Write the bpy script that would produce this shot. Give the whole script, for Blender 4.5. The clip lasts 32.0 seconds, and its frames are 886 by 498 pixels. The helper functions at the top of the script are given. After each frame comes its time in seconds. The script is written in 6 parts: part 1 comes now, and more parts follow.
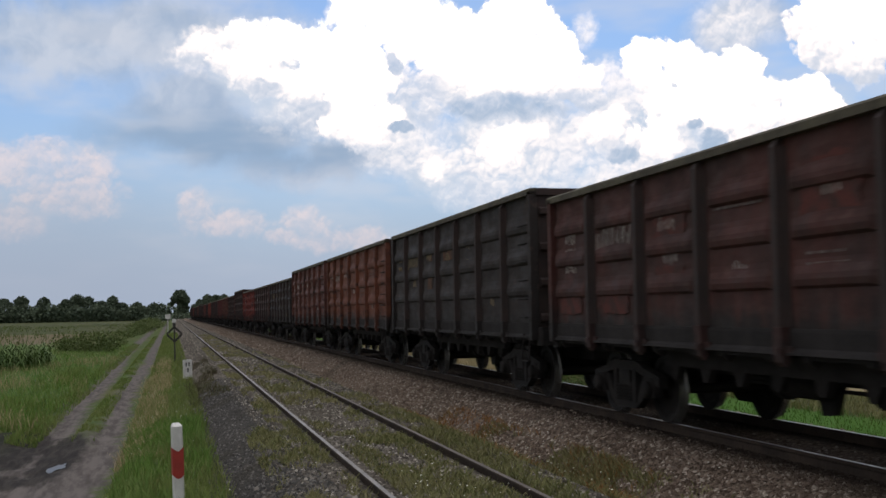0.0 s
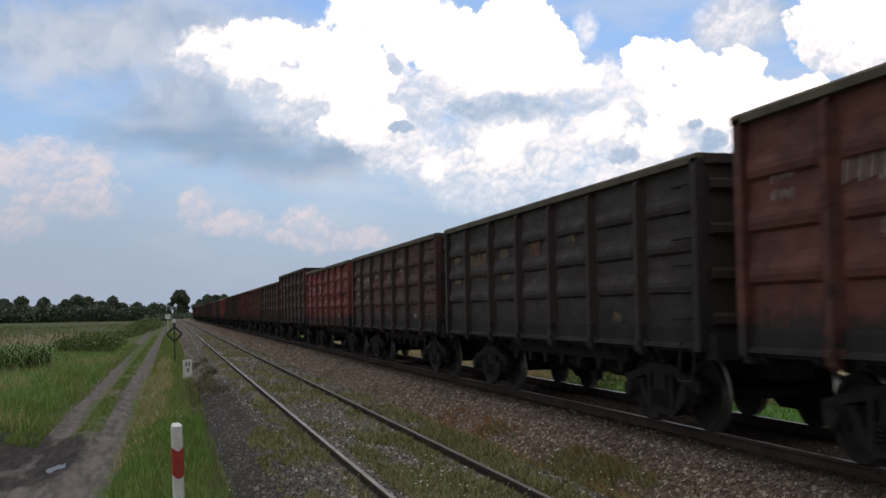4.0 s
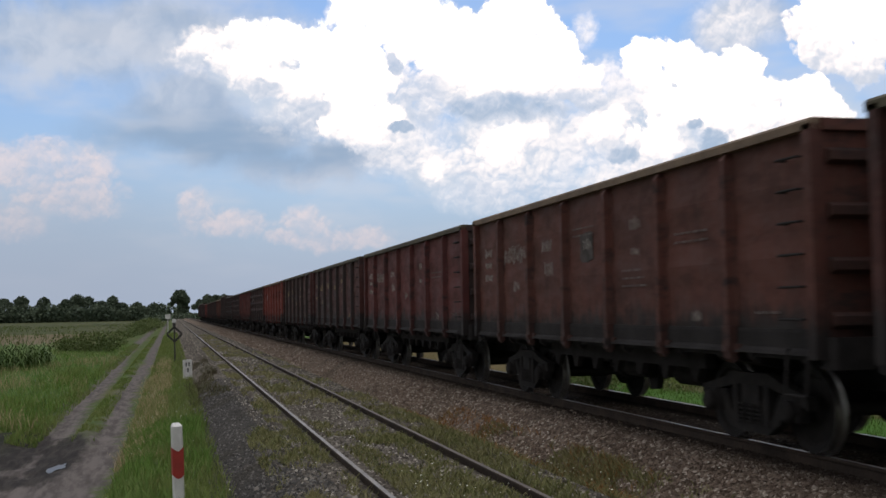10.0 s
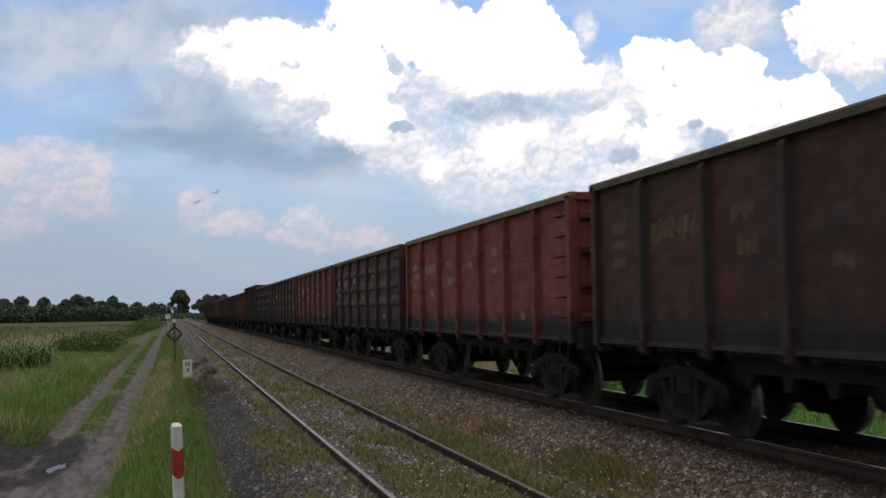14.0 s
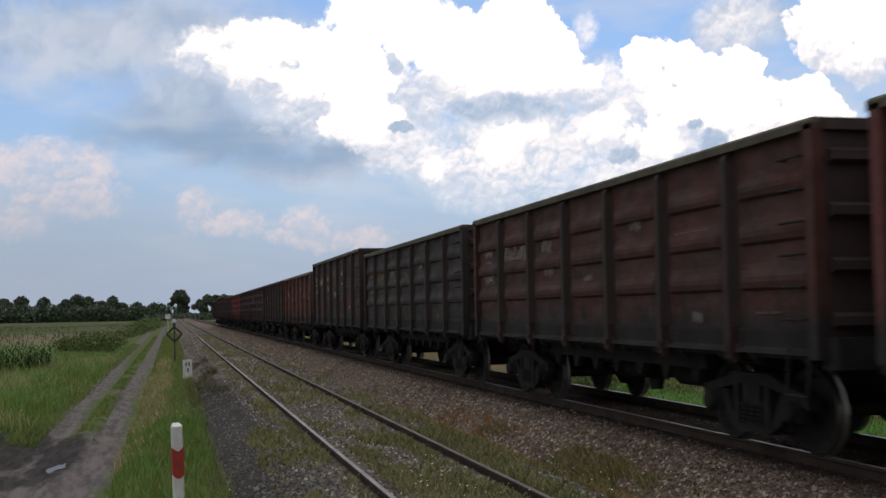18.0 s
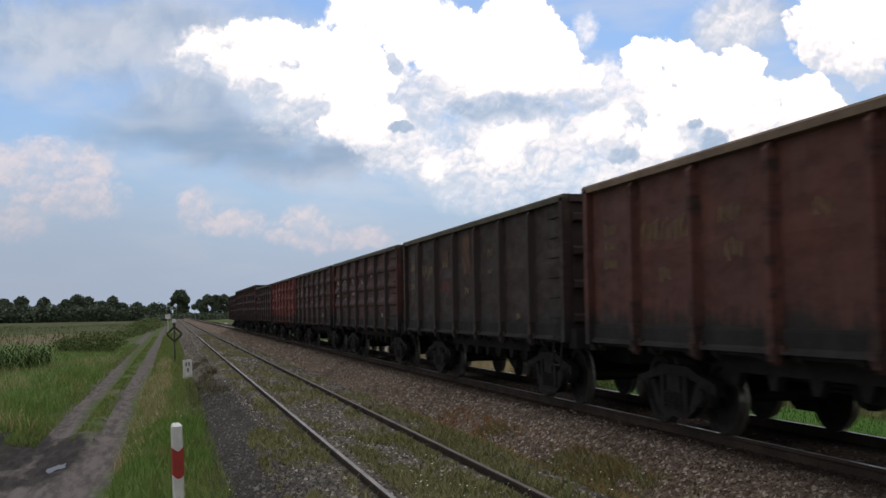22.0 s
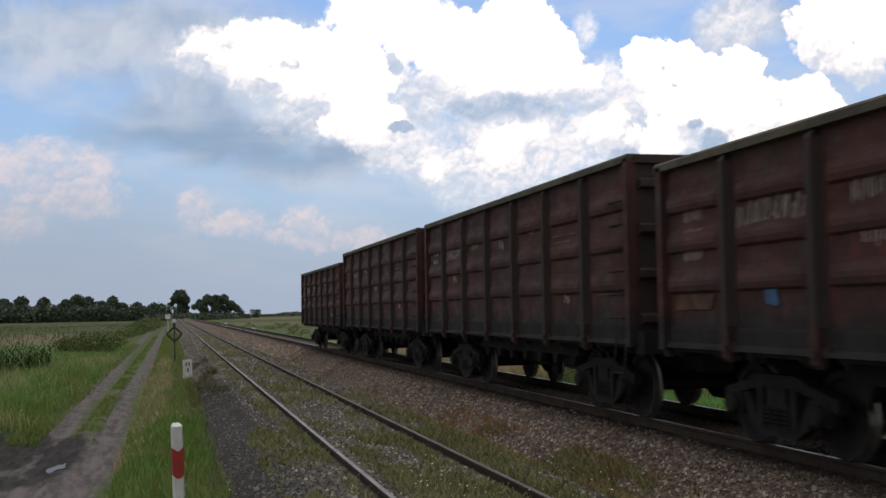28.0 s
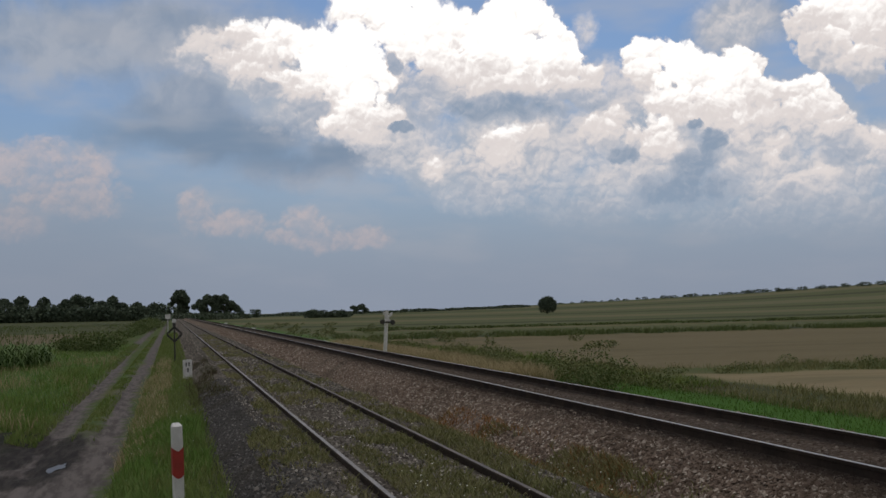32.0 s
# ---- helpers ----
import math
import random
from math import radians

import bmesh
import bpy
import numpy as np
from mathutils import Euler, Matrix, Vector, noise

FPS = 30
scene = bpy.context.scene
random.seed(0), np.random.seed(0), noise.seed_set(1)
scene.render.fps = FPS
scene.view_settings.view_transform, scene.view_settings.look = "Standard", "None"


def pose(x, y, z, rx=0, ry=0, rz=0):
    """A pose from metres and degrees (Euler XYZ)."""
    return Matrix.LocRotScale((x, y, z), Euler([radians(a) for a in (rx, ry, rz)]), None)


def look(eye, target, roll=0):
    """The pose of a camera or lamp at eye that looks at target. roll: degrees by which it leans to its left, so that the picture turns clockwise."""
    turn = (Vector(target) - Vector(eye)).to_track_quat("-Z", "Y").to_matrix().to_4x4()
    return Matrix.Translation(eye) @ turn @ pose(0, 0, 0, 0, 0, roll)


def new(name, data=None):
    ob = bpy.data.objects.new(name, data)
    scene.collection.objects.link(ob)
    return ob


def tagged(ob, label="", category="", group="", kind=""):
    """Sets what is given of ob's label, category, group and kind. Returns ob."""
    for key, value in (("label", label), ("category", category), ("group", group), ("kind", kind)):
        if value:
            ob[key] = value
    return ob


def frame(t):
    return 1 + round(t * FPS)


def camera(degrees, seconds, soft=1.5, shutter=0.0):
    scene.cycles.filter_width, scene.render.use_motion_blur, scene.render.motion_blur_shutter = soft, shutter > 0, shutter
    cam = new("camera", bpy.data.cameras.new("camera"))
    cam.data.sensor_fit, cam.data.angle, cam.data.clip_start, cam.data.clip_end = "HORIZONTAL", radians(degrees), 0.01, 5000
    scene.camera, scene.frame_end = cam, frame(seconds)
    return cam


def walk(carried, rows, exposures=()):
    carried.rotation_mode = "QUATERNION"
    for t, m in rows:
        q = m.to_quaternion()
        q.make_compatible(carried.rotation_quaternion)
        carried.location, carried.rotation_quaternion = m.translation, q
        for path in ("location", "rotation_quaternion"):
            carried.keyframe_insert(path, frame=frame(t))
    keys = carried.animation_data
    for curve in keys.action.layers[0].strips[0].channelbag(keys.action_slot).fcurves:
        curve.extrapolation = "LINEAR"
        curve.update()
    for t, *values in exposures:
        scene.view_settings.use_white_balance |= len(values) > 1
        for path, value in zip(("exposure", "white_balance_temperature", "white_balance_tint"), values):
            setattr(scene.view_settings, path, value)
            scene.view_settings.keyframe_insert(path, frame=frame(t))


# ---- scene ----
from functools import lru_cache

# ---- camera: stands still beside the line ----
cam = camera(42.73, 32.0, 1.5, 0.28)
EYE = (0.0, 0.0, 1.65)
STAND = look(EYE, (23.358, 97.084, 7.051), -0.9)
walk(cam, [(0.0, STAND), (32.0, STAND)],
     exposures=[(0.0, 0.0), (29.6, 0.0), (30.4, -0.1), (31.0, -0.28), (31.5, -0.45), (32.0, -0.64)])

# ---- numbers of the plan ----
FAR_TRACK, NEAR_TRACK = 7.726, 2.949      # centre lines, x
NEAR_DROP = 0.25                          # the near rails lie lower
PITCH = 13.92                             # wagon over its couplers
BODY = 13.0


class Nodes:
    """Short names for the shader nodes that are used here."""

    def __init__(self, tree):
        self.t = tree
        tree.nodes.clear()

    def node(self, kind, **inputs):
        n = self.t.nodes.new(kind)
        return n

    def put(self, socket, value):
        if value is None:
            return
        if isinstance(value, bpy.types.NodeSocket):
            self.t.links.new(value, socket)
        else:
            if socket.type == "RGBA" and isinstance(value, tuple) and len(value) == 3:
                value = (*value, 1.0)
            socket.default_value = value

    def math(self, op, a, b=None, c=None, clamp=False):
        n = self.t.nodes.new("ShaderNodeMath")
        n.operation, n.use_clamp = op, clamp
        for s, v in zip(n.inputs, (a, b, c)):
            self.put(s, v)
        return n.outputs[0]

    def vec(self, op, a, b=None, scale=None):
        n = self.t.nodes.new("ShaderNodeVectorMath")
        n.operation = op
        self.put(n.inputs[0], a)
        self.put(n.inputs[1], b)
        if scale is not None:
            self.put(n.inputs["Scale"], scale)
        return n.outputs["Value"] if op in ("LENGTH", "DOT_PRODUCT") else n.outputs["Vector"]

    def triple(self, op, a, b, c):
        n = self.t.nodes.new("ShaderNodeVectorMath")
        n.operation = op
        for s, v in zip(n.inputs, (a, b, c)):
            self.put(s, v)
        return n.outputs["Vector"]

    def xyz(self, v):
        n = self.t.nodes.new("ShaderNodeSeparateXYZ")
        self.put(n.inputs[0], v)
        return n.outputs

    def join(self, x, y, z):
        n = self.t.nodes.new("ShaderNodeCombineXYZ")
        for s, v in zip(n.inputs, (x, y, z)):
            self.put(s, v)
        return n.outputs[0]

    def mix(self, f, a, b):
        n = self.t.nodes.new("ShaderNodeMix")
        n.data_type = "RGBA"
        self.put(n.inputs[0], f)
        self.put(n.inputs[6], (*a, 1) if isinstance(a, tuple) else a)
        self.put(n.inputs[7], (*b, 1) if isinstance(b, tuple) else b)
        return n.outputs[2]

    def noise(self, v, scale, detail=4.0, rough=0.55, colour=False):
        n = self.t.nodes.new("ShaderNodeTexNoise")
        self.put(n.inputs["Vector"], v)
        n.inputs["Scale"].default_value = scale
        n.inputs["Detail"].default_value = detail
        n.inputs["Roughness"].default_value = rough
        return n.outputs["Color" if colour else "Fac"]

    def cells(self, v, scale, out="Distance", feature="F1"):
        n = self.t.nodes.new("ShaderNodeTexVoronoi")
        n.feature = feature
        self.put(n.inputs["Vector"], v)
        n.inputs["Scale"].default_value = scale
        return n.outputs[out]

    def step(self, v, lo, hi, a=0.0, b=1.0):
        n = self.t.nodes.new("ShaderNodeMapRange")
        n.interpolation_type = "SMOOTHSTEP"
        self.put(n.inputs[0], v)
        for i, x in enumerate((lo, hi, a, b)):
            n.inputs[1 + i].default_value = x
        return n.outputs[0]

    def band(self, v, lo, hi, soft):
        return self.math("MULTIPLY", self.step(v, lo - soft, lo + soft), self.step(v, hi - soft, hi + soft, 1.0, 0.0))

    def here(self):
        return self.t.nodes.new("ShaderNodeTexCoord").outputs["Object"]


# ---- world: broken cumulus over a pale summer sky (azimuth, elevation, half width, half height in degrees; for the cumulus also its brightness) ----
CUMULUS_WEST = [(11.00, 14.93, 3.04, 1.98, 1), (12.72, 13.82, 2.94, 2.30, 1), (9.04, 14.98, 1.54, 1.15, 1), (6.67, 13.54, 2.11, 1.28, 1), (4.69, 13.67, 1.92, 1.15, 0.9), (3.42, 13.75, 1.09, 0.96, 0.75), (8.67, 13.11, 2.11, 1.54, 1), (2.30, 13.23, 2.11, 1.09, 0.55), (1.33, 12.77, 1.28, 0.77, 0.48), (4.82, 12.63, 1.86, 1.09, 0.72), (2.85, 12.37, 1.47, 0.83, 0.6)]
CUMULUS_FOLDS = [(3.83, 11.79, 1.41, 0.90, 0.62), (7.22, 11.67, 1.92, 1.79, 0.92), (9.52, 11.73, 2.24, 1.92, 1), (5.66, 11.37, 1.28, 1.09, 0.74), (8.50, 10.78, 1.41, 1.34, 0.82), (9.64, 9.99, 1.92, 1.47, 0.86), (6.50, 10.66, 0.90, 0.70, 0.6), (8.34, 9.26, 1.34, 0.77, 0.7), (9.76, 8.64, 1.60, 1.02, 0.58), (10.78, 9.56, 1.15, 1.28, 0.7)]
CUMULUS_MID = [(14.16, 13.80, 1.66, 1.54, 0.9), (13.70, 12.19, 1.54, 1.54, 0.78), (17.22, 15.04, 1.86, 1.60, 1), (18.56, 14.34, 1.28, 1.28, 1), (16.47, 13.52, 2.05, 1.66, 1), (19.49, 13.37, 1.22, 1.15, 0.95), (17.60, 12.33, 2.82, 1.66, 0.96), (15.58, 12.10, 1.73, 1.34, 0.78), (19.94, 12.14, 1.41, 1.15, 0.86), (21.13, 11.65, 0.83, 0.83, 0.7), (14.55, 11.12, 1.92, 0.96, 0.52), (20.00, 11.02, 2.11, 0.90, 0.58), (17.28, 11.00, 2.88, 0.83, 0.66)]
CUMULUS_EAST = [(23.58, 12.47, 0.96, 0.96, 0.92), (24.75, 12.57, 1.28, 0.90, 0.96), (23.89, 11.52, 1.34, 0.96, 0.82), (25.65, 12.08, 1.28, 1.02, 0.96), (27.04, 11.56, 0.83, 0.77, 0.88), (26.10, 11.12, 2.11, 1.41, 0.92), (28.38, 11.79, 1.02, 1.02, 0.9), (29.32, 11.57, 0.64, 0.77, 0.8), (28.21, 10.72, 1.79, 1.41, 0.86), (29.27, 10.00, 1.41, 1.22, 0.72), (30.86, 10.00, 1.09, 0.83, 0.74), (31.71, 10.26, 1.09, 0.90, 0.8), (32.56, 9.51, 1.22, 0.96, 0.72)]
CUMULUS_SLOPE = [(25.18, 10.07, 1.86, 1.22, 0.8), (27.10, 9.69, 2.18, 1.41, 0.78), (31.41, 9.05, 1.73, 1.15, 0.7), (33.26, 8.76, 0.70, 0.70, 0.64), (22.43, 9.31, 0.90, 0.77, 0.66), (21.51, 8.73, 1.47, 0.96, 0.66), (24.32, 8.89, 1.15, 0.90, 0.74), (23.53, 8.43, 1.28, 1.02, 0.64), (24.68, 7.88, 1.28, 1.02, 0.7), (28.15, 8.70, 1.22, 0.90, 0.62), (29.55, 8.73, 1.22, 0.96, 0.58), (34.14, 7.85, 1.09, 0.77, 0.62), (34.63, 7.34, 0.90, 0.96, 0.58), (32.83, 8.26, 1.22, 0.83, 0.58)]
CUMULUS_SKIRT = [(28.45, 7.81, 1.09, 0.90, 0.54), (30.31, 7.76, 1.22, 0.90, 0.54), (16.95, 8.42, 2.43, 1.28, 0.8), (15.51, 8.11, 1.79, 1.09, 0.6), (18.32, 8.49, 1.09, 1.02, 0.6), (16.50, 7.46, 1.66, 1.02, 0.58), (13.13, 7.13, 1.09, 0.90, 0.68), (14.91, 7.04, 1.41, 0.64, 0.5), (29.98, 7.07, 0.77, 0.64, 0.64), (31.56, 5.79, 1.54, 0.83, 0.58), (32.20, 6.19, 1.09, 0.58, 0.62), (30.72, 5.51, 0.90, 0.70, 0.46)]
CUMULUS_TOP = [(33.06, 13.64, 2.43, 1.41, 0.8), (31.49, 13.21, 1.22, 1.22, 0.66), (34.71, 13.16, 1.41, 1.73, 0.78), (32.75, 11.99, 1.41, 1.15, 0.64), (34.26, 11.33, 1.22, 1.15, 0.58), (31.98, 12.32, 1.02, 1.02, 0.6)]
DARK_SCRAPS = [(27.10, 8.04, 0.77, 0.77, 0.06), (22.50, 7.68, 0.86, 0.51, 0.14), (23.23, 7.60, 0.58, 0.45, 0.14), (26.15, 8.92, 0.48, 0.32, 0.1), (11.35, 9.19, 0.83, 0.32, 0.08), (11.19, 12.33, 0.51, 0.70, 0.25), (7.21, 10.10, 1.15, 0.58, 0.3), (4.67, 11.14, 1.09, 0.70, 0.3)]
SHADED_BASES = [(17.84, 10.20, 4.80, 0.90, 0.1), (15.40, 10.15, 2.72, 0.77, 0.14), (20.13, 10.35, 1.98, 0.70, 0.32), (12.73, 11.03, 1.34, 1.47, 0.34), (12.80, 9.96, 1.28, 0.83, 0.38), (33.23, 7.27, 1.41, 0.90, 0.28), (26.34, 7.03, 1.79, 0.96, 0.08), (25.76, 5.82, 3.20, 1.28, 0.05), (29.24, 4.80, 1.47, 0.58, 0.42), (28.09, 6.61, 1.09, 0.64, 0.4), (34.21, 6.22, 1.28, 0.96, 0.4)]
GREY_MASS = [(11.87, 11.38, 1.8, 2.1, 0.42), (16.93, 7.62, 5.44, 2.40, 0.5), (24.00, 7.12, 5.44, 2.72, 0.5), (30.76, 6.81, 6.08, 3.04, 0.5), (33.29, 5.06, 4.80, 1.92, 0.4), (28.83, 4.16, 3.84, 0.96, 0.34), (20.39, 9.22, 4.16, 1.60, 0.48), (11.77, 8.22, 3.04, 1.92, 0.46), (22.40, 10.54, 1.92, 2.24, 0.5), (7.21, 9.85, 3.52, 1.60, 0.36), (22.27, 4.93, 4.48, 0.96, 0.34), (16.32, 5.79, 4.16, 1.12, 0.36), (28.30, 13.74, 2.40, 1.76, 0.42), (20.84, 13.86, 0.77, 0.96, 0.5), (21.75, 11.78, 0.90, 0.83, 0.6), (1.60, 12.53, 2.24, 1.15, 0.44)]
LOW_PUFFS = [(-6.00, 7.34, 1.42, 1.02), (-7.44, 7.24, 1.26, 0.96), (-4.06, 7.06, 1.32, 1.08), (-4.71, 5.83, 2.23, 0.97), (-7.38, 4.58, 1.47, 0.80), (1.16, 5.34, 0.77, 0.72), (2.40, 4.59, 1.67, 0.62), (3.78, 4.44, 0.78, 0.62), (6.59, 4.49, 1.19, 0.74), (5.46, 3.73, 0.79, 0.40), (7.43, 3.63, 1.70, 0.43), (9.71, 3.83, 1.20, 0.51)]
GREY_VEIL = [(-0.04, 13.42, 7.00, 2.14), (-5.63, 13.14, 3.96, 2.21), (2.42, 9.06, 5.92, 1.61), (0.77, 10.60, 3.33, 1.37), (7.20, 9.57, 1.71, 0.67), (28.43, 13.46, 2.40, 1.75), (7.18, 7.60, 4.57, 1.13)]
SUN_AZIMUTH, SUN_ELEVATION = 22.0, 56.0


def build_world():
    world = bpy.data.worlds.new("sky")
    scene.world = world
    world.use_nodes = True
    n = Nodes(world.node_tree)
    d = n.vec("NORMALIZE", n.t.nodes.new("ShaderNodeTexCoord").outputs["Generated"])
    x, y, z = n.xyz(d)
    azimuth = n.math("MULTIPLY", n.math("ARCTAN2", x, y), 180 / math.pi)
    height = n.math("MULTIPLY", n.math("ARCSINE", z), 180 / math.pi)
    flat = n.join(azimuth, height, 0.0)
    wobble = n.vec("SCALE", n.vec("SUBTRACT", n.noise(flat, 0.6, 4.0, 0.6, colour=True), (0.5, 0.5, 0.5)), scale=1.3)
    crisp = n.vec("ADD", flat, wobble)
    # round heads of cumulus: distance to the nearest head, at three sizes
    def heads(where):
        small = n.math("ADD", n.math("MULTIPLY", n.cells(where, 2.3), 0.30), n.math("MULTIPLY", n.cells(where, 5.0), 0.10))
        return n.math("ADD", n.math("MULTIPLY", n.cells(where, 1.05), 0.46), small)
    bulge = heads(crisp)
    relief = n.math("SUBTRACT", heads(n.vec("ADD", crisp, (-0.05, 0.16, 0.0))), bulge)
    lazy = n.vec("ADD", flat, n.vec("SCALE", n.vec("SUBTRACT", n.noise(flat, 0.3, 4.0, 0.55, colour=True), (0.5, 0.5, 0.5)), scale=3.0))

    def nearest(where, blobs, smooth):
        best = None
        for a, e, w, h in blobs:
            m = n.t.nodes.new("ShaderNodeMapping")
            n.put(m.inputs["Vector"], where)
            m.inputs["Location"].default_value = (-a / w, -e / h, 0)
            m.inputs["Scale"].default_value = (1 / w, 1 / h, 1)
            r = n.vec("LENGTH", m.outputs[0])
            best = r if best is None else n.math("SMOOTH_MIN", best, r, smooth)
        return best

    sky = n.t.nodes.new("ShaderNodeTexSky")
    sky.sky_type, sky.sun_disc = "NISHITA", False
    sky.sun_elevation, sky.sun_rotation = radians(SUN_ELEVATION), radians(SUN_AZIMUTH)
    blue = n.vec("MULTIPLY", sky.outputs[0], (0.072, 0.092, 0.118))
    haze = n.step(height, 0.0, 14.0, 0.9, 0.12)
    colour = n.mix(haze, blue, (0.42, 0.51, 0.66))
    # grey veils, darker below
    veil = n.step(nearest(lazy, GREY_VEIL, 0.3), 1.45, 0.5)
    tone = n.mix(n.step(n.noise(lazy, 0.3, 4.0), 0.35, 0.65), (0.38, 0.475, 0.63), (0.57, 0.63, 0.745))
    tone = n.mix(n.band(height, 7.0, 9.8, 1.0), tone, (0.30, 0.41, 0.57))
    colour = n.mix(n.math("MULTIPLY", veil, 0.97), colour, tone)
    streak = n.noise(n.vec("MULTIPLY", flat, (0.16, 0.5, 1.0)), 1.0, 3.0, 0.5)
    colour = n.mix(n.math("MULTIPLY", n.step(streak, 0.42, 0.7), 0.42), colour, (0.66, 0.68, 0.75))
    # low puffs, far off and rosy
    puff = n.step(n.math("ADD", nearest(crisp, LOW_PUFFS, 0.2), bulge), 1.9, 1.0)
    puff = n.math("MULTIPLY", puff, n.step(n.noise(flat, 0.6, 4.0), 0.3, 0.6, 0.4, 0.9))
    rosy = n.mix(n.step(n.math("ADD", relief, n.math("MULTIPLY", n.math("SUBTRACT", n.noise(crisp, 0.5, 4.0), 0.5), 0.7)), -0.3, 0.22), (0.58, 0.60, 0.69), (0.92, 0.77, 0.755))
    colour = n.mix(n.math("MULTIPLY", puff, 0.85), colour, rosy)
    # white cumulus, puff over puff: x holds how much cloud there is, y how bright it is
    domed = n.vec("ADD", crisp, n.join(0.0, 0.0, n.math("MULTIPLY", bulge, 1.0)))

    def puffs(before, blobs, inner, outer, shade, top=1.0):
        group = bpy.data.node_groups.new("puffs", "ShaderNodeTree")
        for name, way in (("before", "INPUT"), ("where", "INPUT"), ("after", "OUTPUT")):
            group.interface.new_socket(name, in_out=way, socket_type="NodeSocketVector")
        g = Nodes(group)
        state, where = g.t.nodes.new("NodeGroupInput").outputs[:2]
        for a, e, w, h, bright in blobs:
            # a puff creeps up a little over the bright cloud behind it
            near = g.triple("MULTIPLY_ADD", state, (0.0, -0.03, 0.0), where)
            m = g.triple("MULTIPLY_ADD", near, (1 / w, 1 / h, 1), (-a / w, -e / h, 0))
            tone = g.triple("MULTIPLY_ADD", m, (0, shade, 0), (top, bright - shade * 0.25, 0))
            cover = g.step(g.vec("LENGTH", m), outer, inner)
            mix = g.t.nodes.new("ShaderNodeMix")
            mix.data_type = "VECTOR"
            for k, v in ((0, cover), (4, state), (5, tone)):
                g.put(mix.inputs[k], v)
            state = mix.outputs[1]
        g.put(g.t.nodes.new("NodeGroupOutput").inputs[0], state)
        use = n.t.nodes.new("ShaderNodeGroup")
        use.node_tree = group
        n.put(use.inputs[0], before)
        n.put(use.inputs[1], domed)
        return use.outputs[0]

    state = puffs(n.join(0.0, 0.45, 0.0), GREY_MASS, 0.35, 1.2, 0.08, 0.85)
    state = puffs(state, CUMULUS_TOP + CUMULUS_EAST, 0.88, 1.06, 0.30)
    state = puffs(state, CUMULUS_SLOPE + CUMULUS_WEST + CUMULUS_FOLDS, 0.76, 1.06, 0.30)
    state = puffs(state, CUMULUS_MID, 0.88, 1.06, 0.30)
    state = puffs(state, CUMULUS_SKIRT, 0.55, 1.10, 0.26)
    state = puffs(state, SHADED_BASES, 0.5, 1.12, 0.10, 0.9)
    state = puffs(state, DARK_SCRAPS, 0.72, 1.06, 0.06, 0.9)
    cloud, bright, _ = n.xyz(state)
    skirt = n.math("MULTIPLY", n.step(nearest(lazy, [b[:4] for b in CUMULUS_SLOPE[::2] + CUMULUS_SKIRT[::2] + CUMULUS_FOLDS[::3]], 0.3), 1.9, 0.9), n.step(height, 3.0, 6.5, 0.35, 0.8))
    colour = n.mix(skirt, colour, (0.60, 0.67, 0.78))
    lumps = n.math("SUBTRACT", n.noise(crisp, 0.7, 4.0, 0.55), 0.5)
    light = n.math("ADD", bright, n.math("ADD", n.math("MULTIPLY", relief, 0.6), n.math("MULTIPLY", lumps, 0.30)))
    body = n.mix(n.step(light, -0.05, 0.42), (0.40, 0.505, 0.66), (0.74, 0.765, 0.85))
    body = n.mix(n.step(light, 0.30, 0.60), body, (1.15, 1.06, 1.035))
    body = n.mix(n.step(light, 0.6, 0.95), body, (1.75, 1.69, 1.64))
    colour = n.mix(n.math("MULTIPLY", cloud, n.step(height, 2.6, 6.6, 0.2, 1.0)), colour, body)
    # away from the named clouds the sky goes on, overcast with thin places
    away = n.math("MAXIMUM", n.step(n.math("ABSOLUTE", n.math("SUBTRACT", azimuth, 13.5)), 24.0, 40.0), n.step(height, 16.5, 30.0))
    deck = n.mix(n.step(n.noise(d, 3.0, 6.0, 0.6), 0.4, 0.62), (0.36, 0.375, 0.405), (0.65, 0.64, 0.63))
    # as under any overcast sky, the cover is brightest overhead
    deck = n.vec("SCALE", deck, scale=n.step(height, 12.0, 80.0, 0.92, 1.75))
    colour = n.mix(away, colour, deck)
    # thick air along the horizon
    colour = n.mix(n.step(height, 0.0, 6.5, 0.85, 0.0), colour, (0.385, 0.445, 0.565))
    # duller air to the west
    colour = n.mix(n.math("MULTIPLY", n.step(azimuth, 7.0, -6.0, 0.0, 0.42), n.step(height, 9.0, 4.0)), colour, (0.34, 0.395, 0.50))
    bg = n.t.nodes.new("ShaderNodeBackground")
    n.put(bg.inputs[0], colour)
    bg.inputs[1].default_value = 1.0
    out = n.t.nodes.new("ShaderNodeOutputWorld")
    n.t.links.new(bg.outputs[0], out.inputs[0])


build_world()
sun = new("sun", bpy.data.lights.new("sun", "SUN"))
sun.data.energy, sun.data.angle, sun.data.color = 0.62, radians(24), (1.0, 0.95, 0.88)
az, el = radians(SUN_AZIMUTH), radians(SUN_ELEVATION)
sun.matrix_world = look((40 * math.sin(az) * math.cos(el), 40 * math.cos(az) * math.cos(el), 40 * math.sin(el)), (0, 0, 0))


